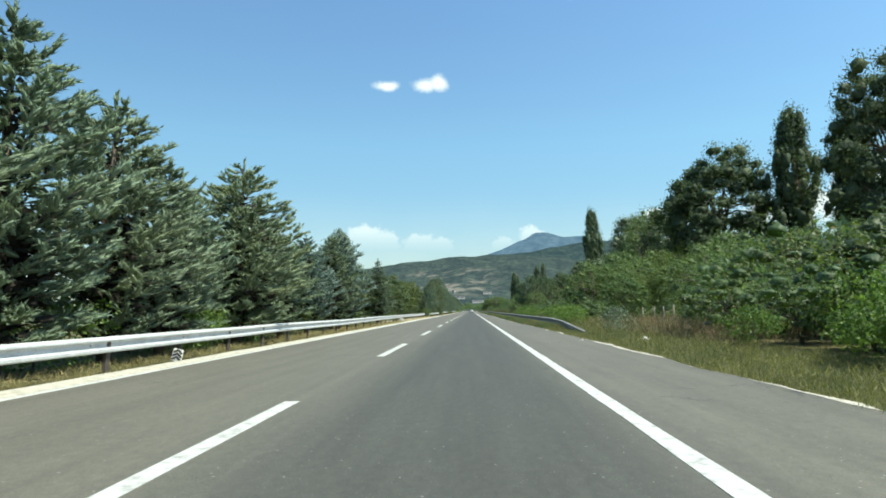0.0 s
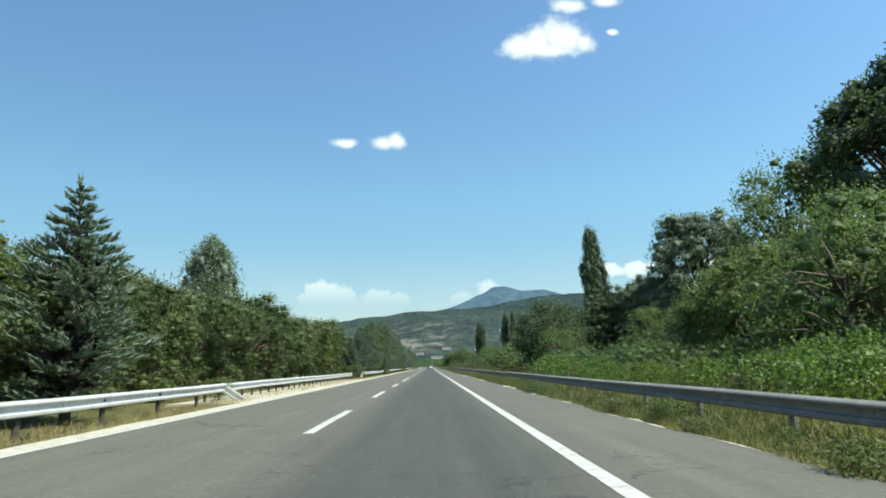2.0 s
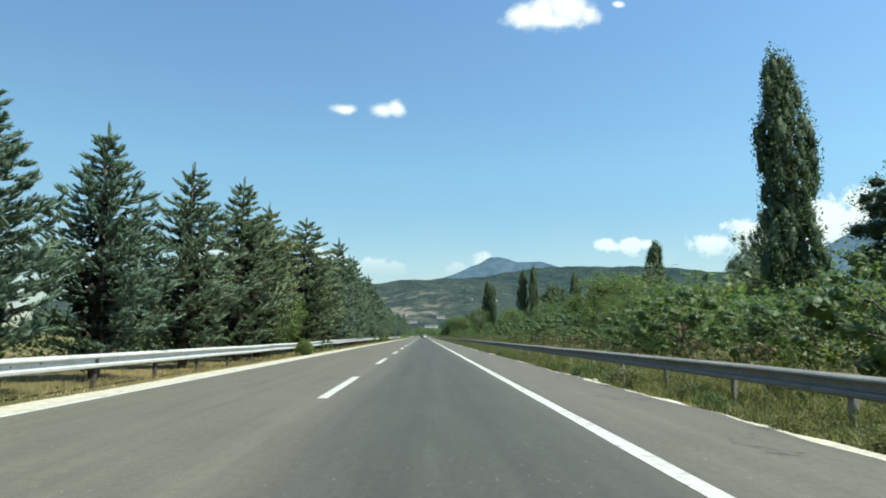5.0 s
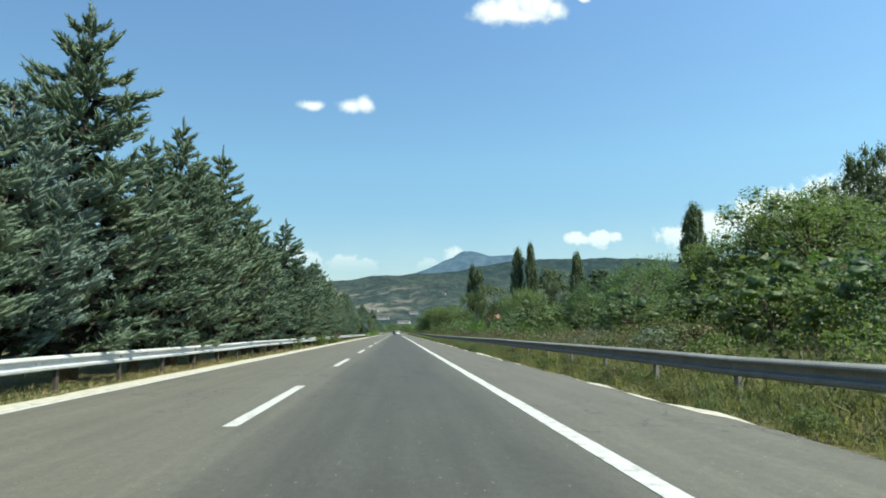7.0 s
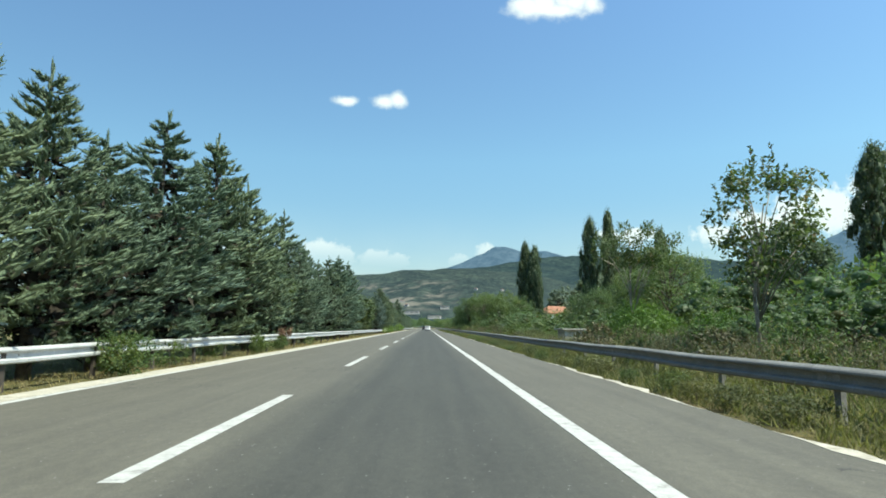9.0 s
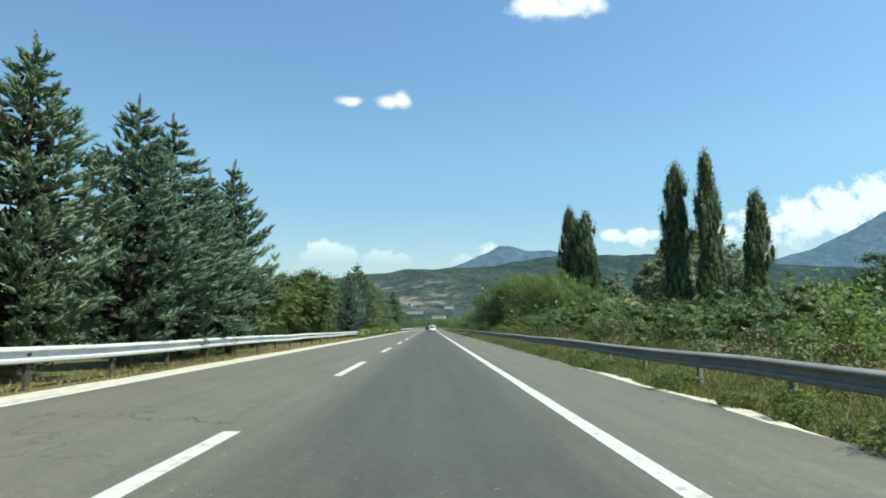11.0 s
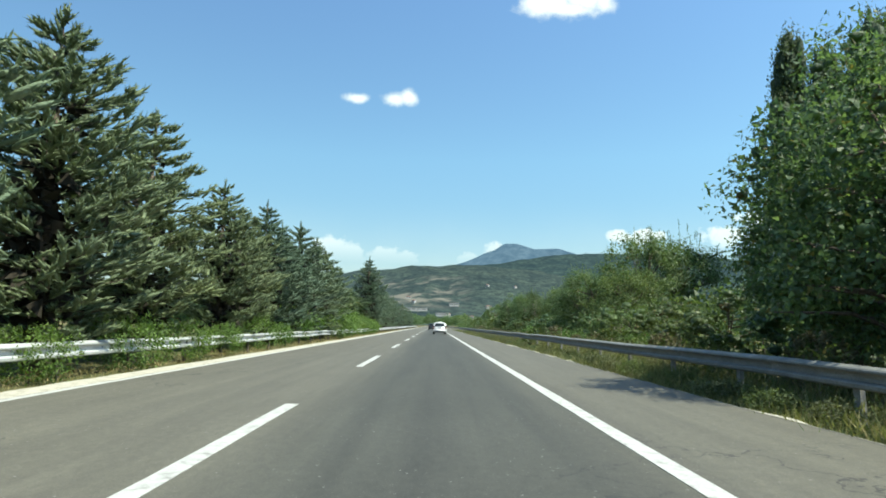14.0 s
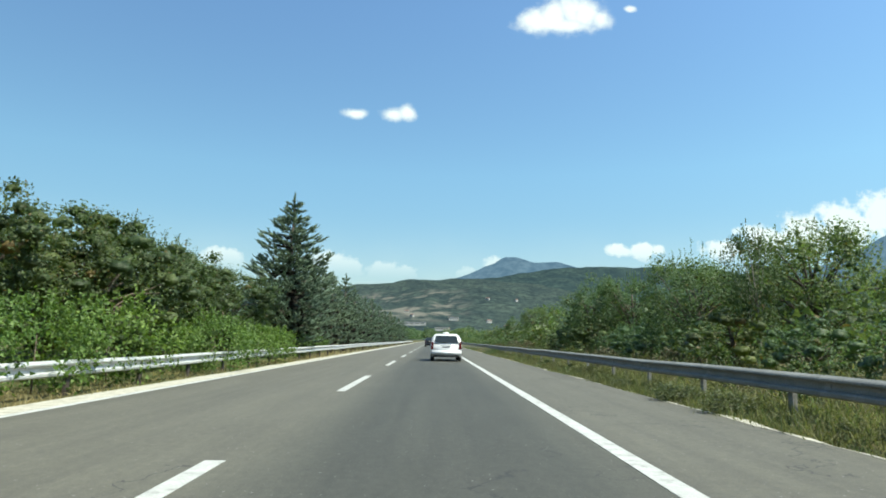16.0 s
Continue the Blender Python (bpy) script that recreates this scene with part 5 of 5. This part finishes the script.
# ---- trees along the right side ----
for i, (x, y, h) in enumerate([(40.4, 79.7, 26.4), (50.0, 82.0, 24.5), (33.2, 169.3, 28.2), (35.0, 340.0, 25.4), (38.8, 336.6, 26.2), (59.2, 364.5, 27.0), (24.5, 362.3, 22.9), (25.6, 355.2, 21.2), (26.3, 350.4, 14.4),
                               (67.1, 297.8, 29.0), (25.2, 359.0, 20.4)]):
    plant("poplar", x, y, h * 1.04, variant=i % 2, wide=1.02 if y < 100 else 0.62 if 330 < y < 345 else 0.72 if y > 345 else 0.84)
FIELD_TREES = [(46.0, 68.0, 28.5, 0, 0.8), (33.9, 87.0, 23.4, 0, 1.08), (31.8, 118.0, 21.0, 1, 1.06), (39.0, 112.0, 17.0, 1, 1.0), (55.0, 387.6, 25.0, 0, 0.8), (66.0, 390.0, 22.0, 1, 1.0), (87.0, 266.0, 35.0, 0, 0.5), (82.0, 270.0, 27.0, 1, 0.7), (75.0, 262.0, 22.0, 1, 0.9), (33.0, 205.0, 11.5, 1, 1.2), (44.0, 196.0, 11.0, 0, 1.2), (52.0, 215.0, 12.0, 1, 1.2), (60.0, 150.0, 12.0, 0, 1.2)]
FIELD_TREES += [(48.0, 130.0, 12.0, 1, 1.2), (45.0, 258.0, 10.0, 0, 1.3), (36.0, 290.0, 9.0, 1, 1.4), (52.0, 320.0, 10.0, 0, 1.4), (48.0, 410.0, 13.0, 1, 1.2), (30.0, 420.0, 9.0, 0, 1.3), (70.0, 440.0, 14.0, 1, 1.2), (36.0, 374.0, 12.0, 1, 1.2), (20.0, 320.0, 5.2, 0, 1.4), (33.0, 262.0, 11.2, 0, 1.1), (24.0, 130.0, 11.0, 0, 1.15), (28.0, 126.0, 13.5, 1, 1.1), (20.5, 138.0, 8.6, 0, 1.2), (40.0, 480.0, 10.0, 0, 1.4), (25.0, 520.0, 9.0, 1, 1.4)]
for x, y, h, v, w in FIELD_TREES:
    plant("near_big" if (h > 11.9 and y < 120 and x < 47) or x < 28.5 and y < 210 else "big", x, y, h, variant=v, wide=w * 0.95)
plant("bank_acacia", 25.8, 88.5, 14.8, variant=1, wide=0.85)
plant("bank_acacia", 24.6, 195.5, 8.8, variant=1, wide=1.3)
plant("bank_acacia", 26.3, 197.5, 10.6, variant=0, wide=1.45)
plant("willow", 42.6, 362.0, 15.8, wide=1.15)
for x, y, h in [(16.4, 68.5, 7.4), (12.8, 64.5, 6.2), (14.2, 74.0, 7.0), (15.0, 62.0, 6.6), (18.0, 70.0, 8.6), (15.5, 76.0, 7.6), (20.0, 60.0, 7.4), (22.0, 52.0, 7.8), (13.0, 53.0, 4.8), (17.0, 45.0, 6.0), (21.0, 38.0, 6.6), (18.0, 30.0, 5.2), (25.0, 30.0, 6.6), (23.0, 78.0, 8.4), (27.0, 66.0, 9.0), (21.0, 86.0, 7.4)]:
    plant("acacia", x, y, h, wide=1.1)
BANK_TREES = [(15.5, 162.0, 4.4), (18.5, 167.0, 5.8), (22.0, 172.0, 6.8), (24.5, 166.0, 6.4), (17.0, 173.5, 5.2), (28.0, 178.0, 8.0), (9.4, 93.0, 4.2), (16.5, 200.0, 6.2), (14.5, 206.5, 5.0), (20.5, 199.0, 7.8), (20.5, 213.0, 7.2), (24.0, 216.0, 8.2), (16.5, 92.0, 5.8), (19.8, 262.0, 7.4), (13.6, 256.0, 5.2), (19.5, 255.0, 8.2), (14.5, 268.0, 3.6), (8.9, 330.3, 7.6), (11.4, 327.6, 8.4), (12.4, 322.5, 6.8), (13.5, 322.0, 7.4), (12.0, 333.5, 8.8), (15.8, 329.0, 9.0), (18.6, 328.0, 8.0), (9.6, 334.0, 6.4)]
BANK_TREES += [(14.9, 364.0, 9.4), (17.6, 364.0, 9.6), (11.6, 370.0, 5.4), (13.9, 377.5, 5.2), (17.0, 381.0, 7.4), (11.0, 391.7, 5.9), (14.5, 389.0, 6.8), (10.6, 407.1, 5.9), (12.8, 405.0, 6.0), (12.6, 411.0, 5.6), (16.0, 402.0, 6.2), (11.0, 430.0, 5.0), (14.0, 440.0, 5.6), (11.5, 455.0, 4.6), (18.0, 345.0, 6.4), (20.5, 268.0, 6.4), (21.0, 354.0, 7.0)]
for i, (x, y, h) in enumerate(BANK_TREES):
    if x < 17 and 318 < y < 329.5:
        plant("bank_acacia", x, y, h, variant=i % 2)
    elif x < 18 and 318 < y < 395 or 250 < y < 270:
        plant("fine_broad", x, y, h, variant=i % 2, wide=1.0 if h < 9 else 0.86)
    else:
        plant("broad", x, y, h, variant=i % 3, wide=1.0)
for x, y, h in [(9.6, 99.5, 7.0), (11.8, 104.0, 6.7), (13.5, 110.0, 6.2)]:
    plant("dark_broad", x, y, h)
plant("sapling", 9.1, 222.0, 6.3, variant=0)
plant("sapling", 9.4, 232.9, 6.1, variant=1, wide=0.84)
plant("sapling", 13.0, 219.0, 4.6, variant=0)
plant("sapling", 10.2, 385.0, 5.4, variant=0, wide=0.6)


def hedge(y0, y1, x0, h0, h1, step, kinds=("shrub",), deep=True):
    y = y0
    while y < y1:
        plant(RNG.choice(kinds), x0 + RNG.uniform(-0.5, 0.7), y, RNG.uniform(h0, h1), wide=1.2)
        if deep and RNG.random() < 0.45:
            plant("back_shrub", x0 + 4.0 + RNG.uniform(-1.2, 1.2), y + step * 0.5, RNG.uniform(h0 + 0.5, h1 + 1.4), wide=1.2)
        y += step * RNG.uniform(0.8, 1.2)


hedge(-4, 30, 10.6, 2.2, 3.0, 3.8, ("shrub", "fresh"))
hedge(6, 36, 14.5, 4.2, 5.4, 3.4)
hedge(92, 105, 9.0, 1.2, 2.0, 2.8, deep=False)
hedge(44, 92, 9.6, 1.6, 2.4, 3.6)
hedge(104, 150, 10.0, 2.2, 3.4, 3.9)
hedge(150, 176, 11.5, 1.4, 2.4, 4.0)
hedge(176, 236, 14.5, 3.0, 4.4, 3.2)
hedge(214, 262, 11.5, 1.8, 2.8, 4.0)
hedge(268, 324, 10.0, 2.2, 3.2, 4.0)
hedge(336, 420, 9.8, 2.0, 3.0, 4.0)
hedge(420, 570, 9.5, 2.4, 3.8, 7.5, ("back_shrub",))
y = 130.0
while y < 420:
    plant("back_shrub", 22 + RNG.uniform(-3, 3), y, RNG.uniform(3.6, 5.0), wide=1.3)
    y += RNG.uniform(8, 11)
y = 45.0
while y < 92:
    plant("fresh", 7.4 + RNG.uniform(-0.3, 0.8), y, RNG.uniform(1.3, 2.0), wide=1.1)
    y += RNG.uniform(2.2, 4.2)
for x, y, h in [(9.3, 232.0, 2.5), (10.0, 234.5, 3.0), (8.6, 9.5, 1.9), (8.2, 12.5, 1.7), (8.8, 20.0, 1.5), (10.2, 8.0, 2.4), (9.4, 13.0, 2.6), (10.4, 17.0, 2.4), (8.0, 5.0, 1.5), (10.8, 228.0, 2.3), (9.8, 232.5, 2.4), (12.0, 238.0, 2.6), (8.4, 104.0, 1.8), (8.0, 98.0, 1.3), (7.6, 366.0, 1.3), (7.8, 360.0, 1.4), (7.6, 354.0, 1.3), (8.0, 373.0, 1.5), (8.2, 345.0, 1.2)]:
    plant("fresh", x, y, h)
y = 60.0
while y < 440:
    plant("weed", 6.9 + RNG.uniform(-0.3, 1.2), y, RNG.uniform(0.8, 1.4), wide=1.3)
    y += RNG.uniform(3.0, 5.5)
y = 160.0
while y < 330:
    plant("scrub", 7.6 + RNG.uniform(-0.4, 2.2), y, RNG.uniform(0.9, 1.9), wide=1.1)
    y += RNG.uniform(1.8, 3.4)
plant("scrub", 7.2, 30.9, 1.5, variant=0, wide=0.9)
y = 38.0
while y < 425:
    plant("herb_clump", right_edge(y) + RNG.uniform(0.22, 0.95), y, RNG.uniform(0.24, 0.58), wide=RNG.uniform(1.0, 1.5))
    y += RNG.uniform(0.8, 2.6)
# far tree belts that close the valley, each one sheet of crowns
def far_wood(seed, count, xr, yr, h, per, label):
    rng = np.random.default_rng(seed)
    out = []
    for _ in range(count):
        x, y, hh = rng.uniform(*xr), rng.uniform(*yr), rng.uniform(*h)
        r = hh * rng.uniform(0.35, 0.55)
        v = unit(rng.normal(0, 1, (per, 3)))
        v[:, 2] = abs(v[:, 2]) * 1.1 - 0.1
        lump = 1 + 0.25 * np.sin(v[:, :1] * 5 + x) * np.cos(v[:, 1:2] * 6 + y)
        p = np.array([x, y, hh * 0.30]) + v * np.array([r, r, hh * 0.62]) * lump * rng.uniform(0.75, 1.0, (per, 1))
        ln = rng.uniform(0.9, 1.6, per) * hh * 0.075
        out.append(leaf_quads(p, rng.normal(0, 1, (per, 3)), v + rng.normal(0, 0.5, (per, 3)), ln, ln * 0.45))
    tagged(new("far_wood", leaf_mesh("far_wood", np.concatenate(out), LEAF_BROAD)), label, "wood", kind="stuff")


far_wood(1, 26, (-16, -9), (560, 900), (5.5, 7.5), 420, "far dark roadside trees")
far_wood(2, 26, (9, 16), (575, 900), (5.0, 7.0), 420, "far dark roadside trees")
far_wood(3, 120, (-300, -30), (420, 1250), (8, 14), 260, "far belt of leafy trees across the valley")
far_wood(4, 160, (40, 380), (420, 1250), (8, 14), 260, "far belt of leafy trees across the valley")
far_wood(5, 60, (-40, 40), (1000, 1280), (9, 15), 260, "far belt of leafy trees at the hill's foot")


# ---- grasses and weeds (nobody could count them) ----
def tufts(name, seed, count, xr, yr, h, material, label, blades=11, spread=0.13, gap=None):
    rng = np.random.default_rng(seed)
    x = rng.uniform(*xr, count)
    y = rng.uniform(*yr, count)
    keep = np.array([noise.noise(Vector((a * 0.35, b * 0.22, seed))) > (gap if gap is not None else -9) for a, b in zip(x, y)])
    x, y = x[keep], y[keep]
    n = len(x) * blades
    X, Y = np.repeat(x, blades), np.repeat(y, blades)
    base = np.stack([X + rng.normal(0, spread, n), Y + rng.normal(0, spread, n), np.zeros(n)], 1)
    base[:, 2] = [gz(a, b) - 0.02 for a, b in zip(base[:, 0], base[:, 1])]
    hh = np.repeat(rng.uniform(*h, len(x)), blades) * rng.uniform(0.5, 1.2, n)
    d = np.stack([rng.normal(0, 0.5, n), rng.normal(0, 0.5, n), np.ones(n)], 1)
    w = np.clip(hh * 0.02, 0.004, 0.011)
    q = leaf_quads(base, d, rng.normal(0, 1, (n, 3)), hh, w)
    return tagged(new(name, leaf_mesh(name, q, material)), label, "grass", kind="stuff")


tufts("verge_grass", 1, 8000, (4.7, 6.6), (0, 470), (0.14, 0.36), GRASS_MIX, "mixed green and dry verge grass along the shoulder")
tufts("verge_grass", 2, 3200, (4.5, 5.5), (30, 420), (0.10, 0.30), GRASS_MIX, "short verge grass creeping onto the shoulder", gap=0.0)
tufts("verge_grass", 3, 5200, (5.2, 9.0), (0, 45), (0.12, 0.36), GRASS_MIX, "mixed green and dry grass on the verge")
tufts("straw_grass", 4, 6500, (-8.4, -6.75), (-5, 470), (0.08, 0.24), GRASS_DRY, "straw-coloured dry grass under the barrier")
tufts("straw_grass", 5, 1600, (-8.4, -6.8), (30, 72), (0.12, 0.3), GRASS_DRY, "straw-coloured dry grass under the barrier")
tufts("straw_grass", 6, 1600, (-8.6, -6.8), (282, 316), (0.12, 0.32), GRASS_DRY, "straw-coloured dry grass under the barrier")
tufts("straw_grass", 14, 2600, (4.95, 7.0), (40, 440), (0.28, 0.58), GRASS_DRY, "tall straw-coloured grass tufts under the barrier", 15, 0.10, gap=0.08)
tufts("dry_weeds", 7, 1500, (7.4, 13.0), (172, 226), (0.5, 1.3), WEED_BROWN, "tall dry brown weeds behind the barrier", 9, 0.2)
tufts("dry_weeds", 8, 900, (8.0, 13.0), (24, 44), (0.6, 1.1), WEED_BROWN, "tall dry brown weeds on the bank", 9, 0.2)
tufts("dry_weeds", 9, 2200, (6.6, 9.5), (226, 440), (0.5, 1.2), WEED_BROWN, "tall dry brown weeds behind the barrier", 9, 0.2, gap=-0.1)
tufts("dry_weeds", 10, 900, (7.0, 10.0), (84, 172), (0.4, 1.0), WEED_BROWN, "tall dry brown weeds behind the barrier", 9, 0.2, gap=-0.05)
tufts("verge_grass", 11, 3000, (-12.0, -8.4), (0, 460), (0.1, 0.35), GRASS_MIX, "thin grass under the conifers")
tufts("verge_weeds", 12, 6000, (4.7, 5.9), (38, 470), (0.18, 0.54), LEAF_HERB, "green weeds crowding the foot of the barrier", 9, 0.16, gap=-0.05)
tufts("verge_weeds", 13, 1500, (6.2, 9.0), (40, 470), (0.4, 0.9), LEAF_HERB, "green weeds behind the barrier", 12, 0.25)


def herb_mat(name, seed, count, xr, yr, low, high, size, material, label):
    """A knee-high tangle of small leaves in uneven mounds."""
    rng = np.random.default_rng(seed)
    x, y = rng.uniform(*xr, count), rng.uniform(*yr, count)
    top = np.array([low + (high - low) * max(0.0, min(1.0, 0.5 + 0.9 * noise.noise(Vector((a * 1.3, b * 0.8, seed))) + 0.4 * noise.noise(Vector((a * 4, b * 3, seed))))) for a, b in zip(x, y)])
    edge = np.clip((x - xr[0]) / 0.6, 0.10, 1.0) if xr[0] > 0 else np.clip((xr[1] - x) / 0.35, 0.15, 1.0)
    z = np.array([gz(a, b) for a, b in zip(x, y)]) + top * edge * rng.uniform(0.05, 1.0, count) ** 0.6
    d = rng.normal(0, 0.7, (count, 3)) + np.array([0, 0, 1.0])
    nor = np.array([0, 0, 0.8]) + rng.normal(0, 0.7, (count, 3))
    ln = rng.uniform(0.6, 1.4, count) * size
    return tagged(new(name, leaf_mesh(name, leaf_quads(np.stack([x, y, z], 1), d, nor, ln, ln * rng.uniform(0.035, 0.075, count)), material)), label, "weeds", kind="stuff")


herb_mat("verge_herbs", 1, 190000, (4.55, 6.5), (36, 420), 0.06, 0.42, 0.17, GRASS_MIX, "tangled dry and green herbs along the shoulder")
herb_mat("verge_herbs", 2, 60000, (4.8, 6.5), (40, 420), 0.08, 0.42, 0.12, LEAF_HERB, "tangled green herbs at the barrier's foot")
herb_mat("verge_herbs", 3, 60000, (6.3, 9.5), (30, 420), 0.3, 0.9, 0.20, GRASS_MIX, "tangled herbs behind the barrier")
herb_mat("dry_weeds", 6, 60000, (6.3, 11.5), (182, 236), 0.6, 1.35, 0.15, WEED_BROWN, "dense tan dry weeds behind the barrier")
herb_mat("dry_weeds", 7, 26000, (7.6, 14.5), (20, 46), 0.3, 0.95, 0.15, WEED_RUST, "dense rust and tan dry weeds on the bank")
herb_mat("dry_herbs", 4, 50000, (-8.6, -6.75), (-4, 420), 0.04, 0.14, 0.11, GRASS_DRY, "short straw and dead herbs under the barrier")
herb_mat("verge_herbs", 5, 30000, (4.8, 9.0), (0, 40), 0.06, 0.26, 0.14, GRASS_MIX, "short tangled herbs on the bank")


# ---- small built things ----
def hut(m):
    t = thing("utility_hut", m, "low weathered concrete hut with a flat roof slab", "hut")
    bm = bmesh.new()
    box_bm(bm, (1.25, 1.3, 1.1), (0, 0, 0.50), 0.02)
    part("wall", from_bm("wall", bm, HUT_WALL), t)
    bm = bmesh.new()
    box_bm(bm, (1.7, 1.7, 0.10), (0, 0, 1.09), 0.02)
    part("roof", from_bm("roof", bm, HUT_WALL), t, "overhanging concrete roof slab")
    bm = bmesh.new()
    for dx, dz, sx, sz in ((0, 0.17, 0.42, 0.05), (0, -0.17, 0.42, 0.05), (0.19, 0, 0.05, 0.32), (-0.19, 0, 0.05, 0.32)):
        box_bm(bm, (sx, 0.06, sz), (0.30 + dx, -0.66, 0.78 + dz))
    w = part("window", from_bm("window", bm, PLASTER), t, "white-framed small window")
    bm = bmesh.new()
    box_bm(bm, (0.34, 0.02, 0.30), (0.30, -0.657, 0.78))
    part("pane", from_bm("pane", bm, DARK_PANE), w)
    return t


hut(pose(9.7, 247.2, -0.05, 0, 0, 8))


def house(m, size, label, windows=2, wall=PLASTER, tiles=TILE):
    """A plastered house with a hipped tile roof."""
    a, b, h = size
    t = thing("house", m, label, "house", "village houses")
    bm = bmesh.new()
    box_bm(bm, (a, b, h), (0, 0, h / 2))
    part("wall", from_bm("wall", bm, wall), t)
    o, r = 0.5, h + b * 0.28
    v = [(-a / 2 - o, -b / 2 - o, h), (a / 2 + o, -b / 2 - o, h), (a / 2 + o, b / 2 + o, h), (-a / 2 - o, b / 2 + o, h), (-a * 0.3, 0, r), (a * 0.3, 0, r)]
    v += [(x, y, h - 0.2) for x, y, _ in v[:4]]
    f = [(0, 1, 5, 4), (1, 2, 5), (2, 3, 4, 5), (3, 0, 4), (0, 6, 7, 1), (1, 7, 8, 2), (2, 8, 9, 3), (3, 9, 6, 0), (6, 9, 8, 7)]
    part("roof", mesh_of("roof", v, f, tiles), t)
    for k in range(windows):
        bm = bmesh.new()
        box_bm(bm, (1.1, 0.08, 1.3), (a * ((k + 0.5) / windows - 0.5), -b / 2 - 0.02, h * 0.6), 0.02)
        part("window", from_bm("window", bm, DARK_PANE), t)
    return t


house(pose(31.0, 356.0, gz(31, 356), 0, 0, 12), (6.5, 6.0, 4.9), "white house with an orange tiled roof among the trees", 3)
for k in range(14):
    u, f = RNG.uniform(-0.16, 0.16), RNG.choice((0.1282, 0.1538, 0.1795, 0.2051, 0.2564, 0.3077, 0.3590))
    x, y, z = hill_spot(u, f)
    house(pose(x, y, z - 0.6, 0, 0, RNG.uniform(0, 180)), (RNG.uniform(8, 13), RNG.uniform(7, 9), RNG.uniform(5, 7)), "far pale village house with a tiled roof", 2, FAR_WALL, FAR_ROOF)


def hall(m, length, label):
    t = thing("industrial_hall", m, label, "building", "far halls")
    bm = bmesh.new()
    box_bm(bm, (length, 18, 8), (0, 0, 4))
    part("wall", from_bm("wall", bm, FAR_WALL), t)
    bm = bmesh.new()
    box_bm(bm, (length + 1, 19, 0.6), (0, 0, 8.4), 0.1)
    part("roof", from_bm("roof", bm, ZINC_POST), t)
    for k in range(5):
        bm = bmesh.new()
        box_bm(bm, (length * 0.12, 0.3, 1.6), (length * (k - 2) * 0.19, -9.1, 5.2))
        part("window", from_bm("window", bm, DARK_PANE), t)


for u, f, n in ((-0.030, 0.2308, 66), (0.012, 0.2051, 30), (0.03, 0.2564, 24)):
    x, y, z = hill_spot(u, f)
    hall(pose(x, y, z - 1.5, 0, 0, 3), n, "long white industrial hall at the hill's foot")
for x, y in [(12.6, 37.5), (12.9, 40.5), (13.2, 43.6), (13.4, 46.8), (13.6, 50.0)]:
    v, f = tube([(0, 0, -0.2), (0.02, 0.01, 0.7), (0.01, 0.03, 1.5)], [0.05, 0.047, 0.04], 7)
    tagged(new("fence_post", mesh_of("fence_post", v, f, WOOD_POST, True)), "thin grey wooden fence post in dry weeds", "post", "fence posts").matrix_basis = pose(x, y, gz(x, y), RNG.uniform(-4, 4), RNG.uniform(-4, 4), 0)


def crumpled(name, size, seed, material, m, label):
    bm = bmesh.new()
    bmesh.ops.create_icosphere(bm, subdivisions=3, radius=1.0)
    for v in bm.verts:
        n = noise.noise(v.co * 2.3 + Vector((seed, 0, 0))) * 0.5 + noise.noise(v.co * 5 + Vector((seed, 3, 0))) * 0.25
        v.co = Vector((v.co.x * size[0], v.co.y * size[1], max(v.co.z, -0.7) * size[2])) * (1 + n)
    ob = new(name, from_bm(name, bm, material))
    ob.matrix_basis = m
    return tagged(ob, label, "litter", "litter")


crumpled("plastic_bag", (0.13, 0.12, 0.10), 3, BAG, pose(6.8, 24.6, 0.0), "crumpled white plastic bag lying in dry grass")
crumpled("litter_carton", (0.085, 0.07, 0.05), 8, RED_LITTER, pose(4.62, 52.8, 0.03), "faded red crumpled carton at the shoulder's edge")
for k, (x, y) in enumerate([(4.3, 24.0), (4.2, 316.5), (4.0, 318.0), (4.3, 322.0), (3.9, 296.0), (4.25, 131.0)]):
    crumpled("stone", (0.07, 0.06, 0.04), 20 + k, CONCRETE, pose(x, y, 0.02, 0, 0, 40 * k), "small pale stone lying on the hard shoulder")

# ---- a few more trees in front of the tall one on the right bank ----
for x, y, h, i in [(11.3, 365.2, 6.5, 0), (12.6, 361.0, 6.0, 1), (13.4, 369.2, 6.0, 1)]:
    plant("fine_broad", x, y, h, variant=i)


# ---- striped marker plate under the first barrier ----
def marker_plate(m):
    t = thing("marker_plate", m, "small leaning marker plate with black and white chevrons", "road sign")
    bm = bmesh.new()
    box_bm(bm, (0.24, 0.012, 0.30), (0, 0, 0.19), 0.004)
    plate = part("plate", from_bm("plate", bm, BAG), t)
    for k in range(3):
        for side in (-1, 1):
            bm = bmesh.new()
            box_bm(bm, (0.13, 0.006, 0.045), (side * 0.05, -0.010, 0.11 + 0.085 * k))
            bmesh.ops.rotate(bm, verts=bm.verts, cent=(side * 0.05, -0.010, 0.11 + 0.085 * k), matrix=Matrix.Rotation(radians(38 * side), 3, "Y"))
            part("stripe", from_bm("stripe", bm, PLASTIC), plate)
    bm = bmesh.new()
    box_bm(bm, (0.04, 0.03, 0.50), (0, 0.025, 0.05), 0.004)
    part("post", from_bm("post", bm, ZINC_POST), t)
    return t


marker_plate(pose(-6.92, 15.07, -0.06, 4, 16, 8))
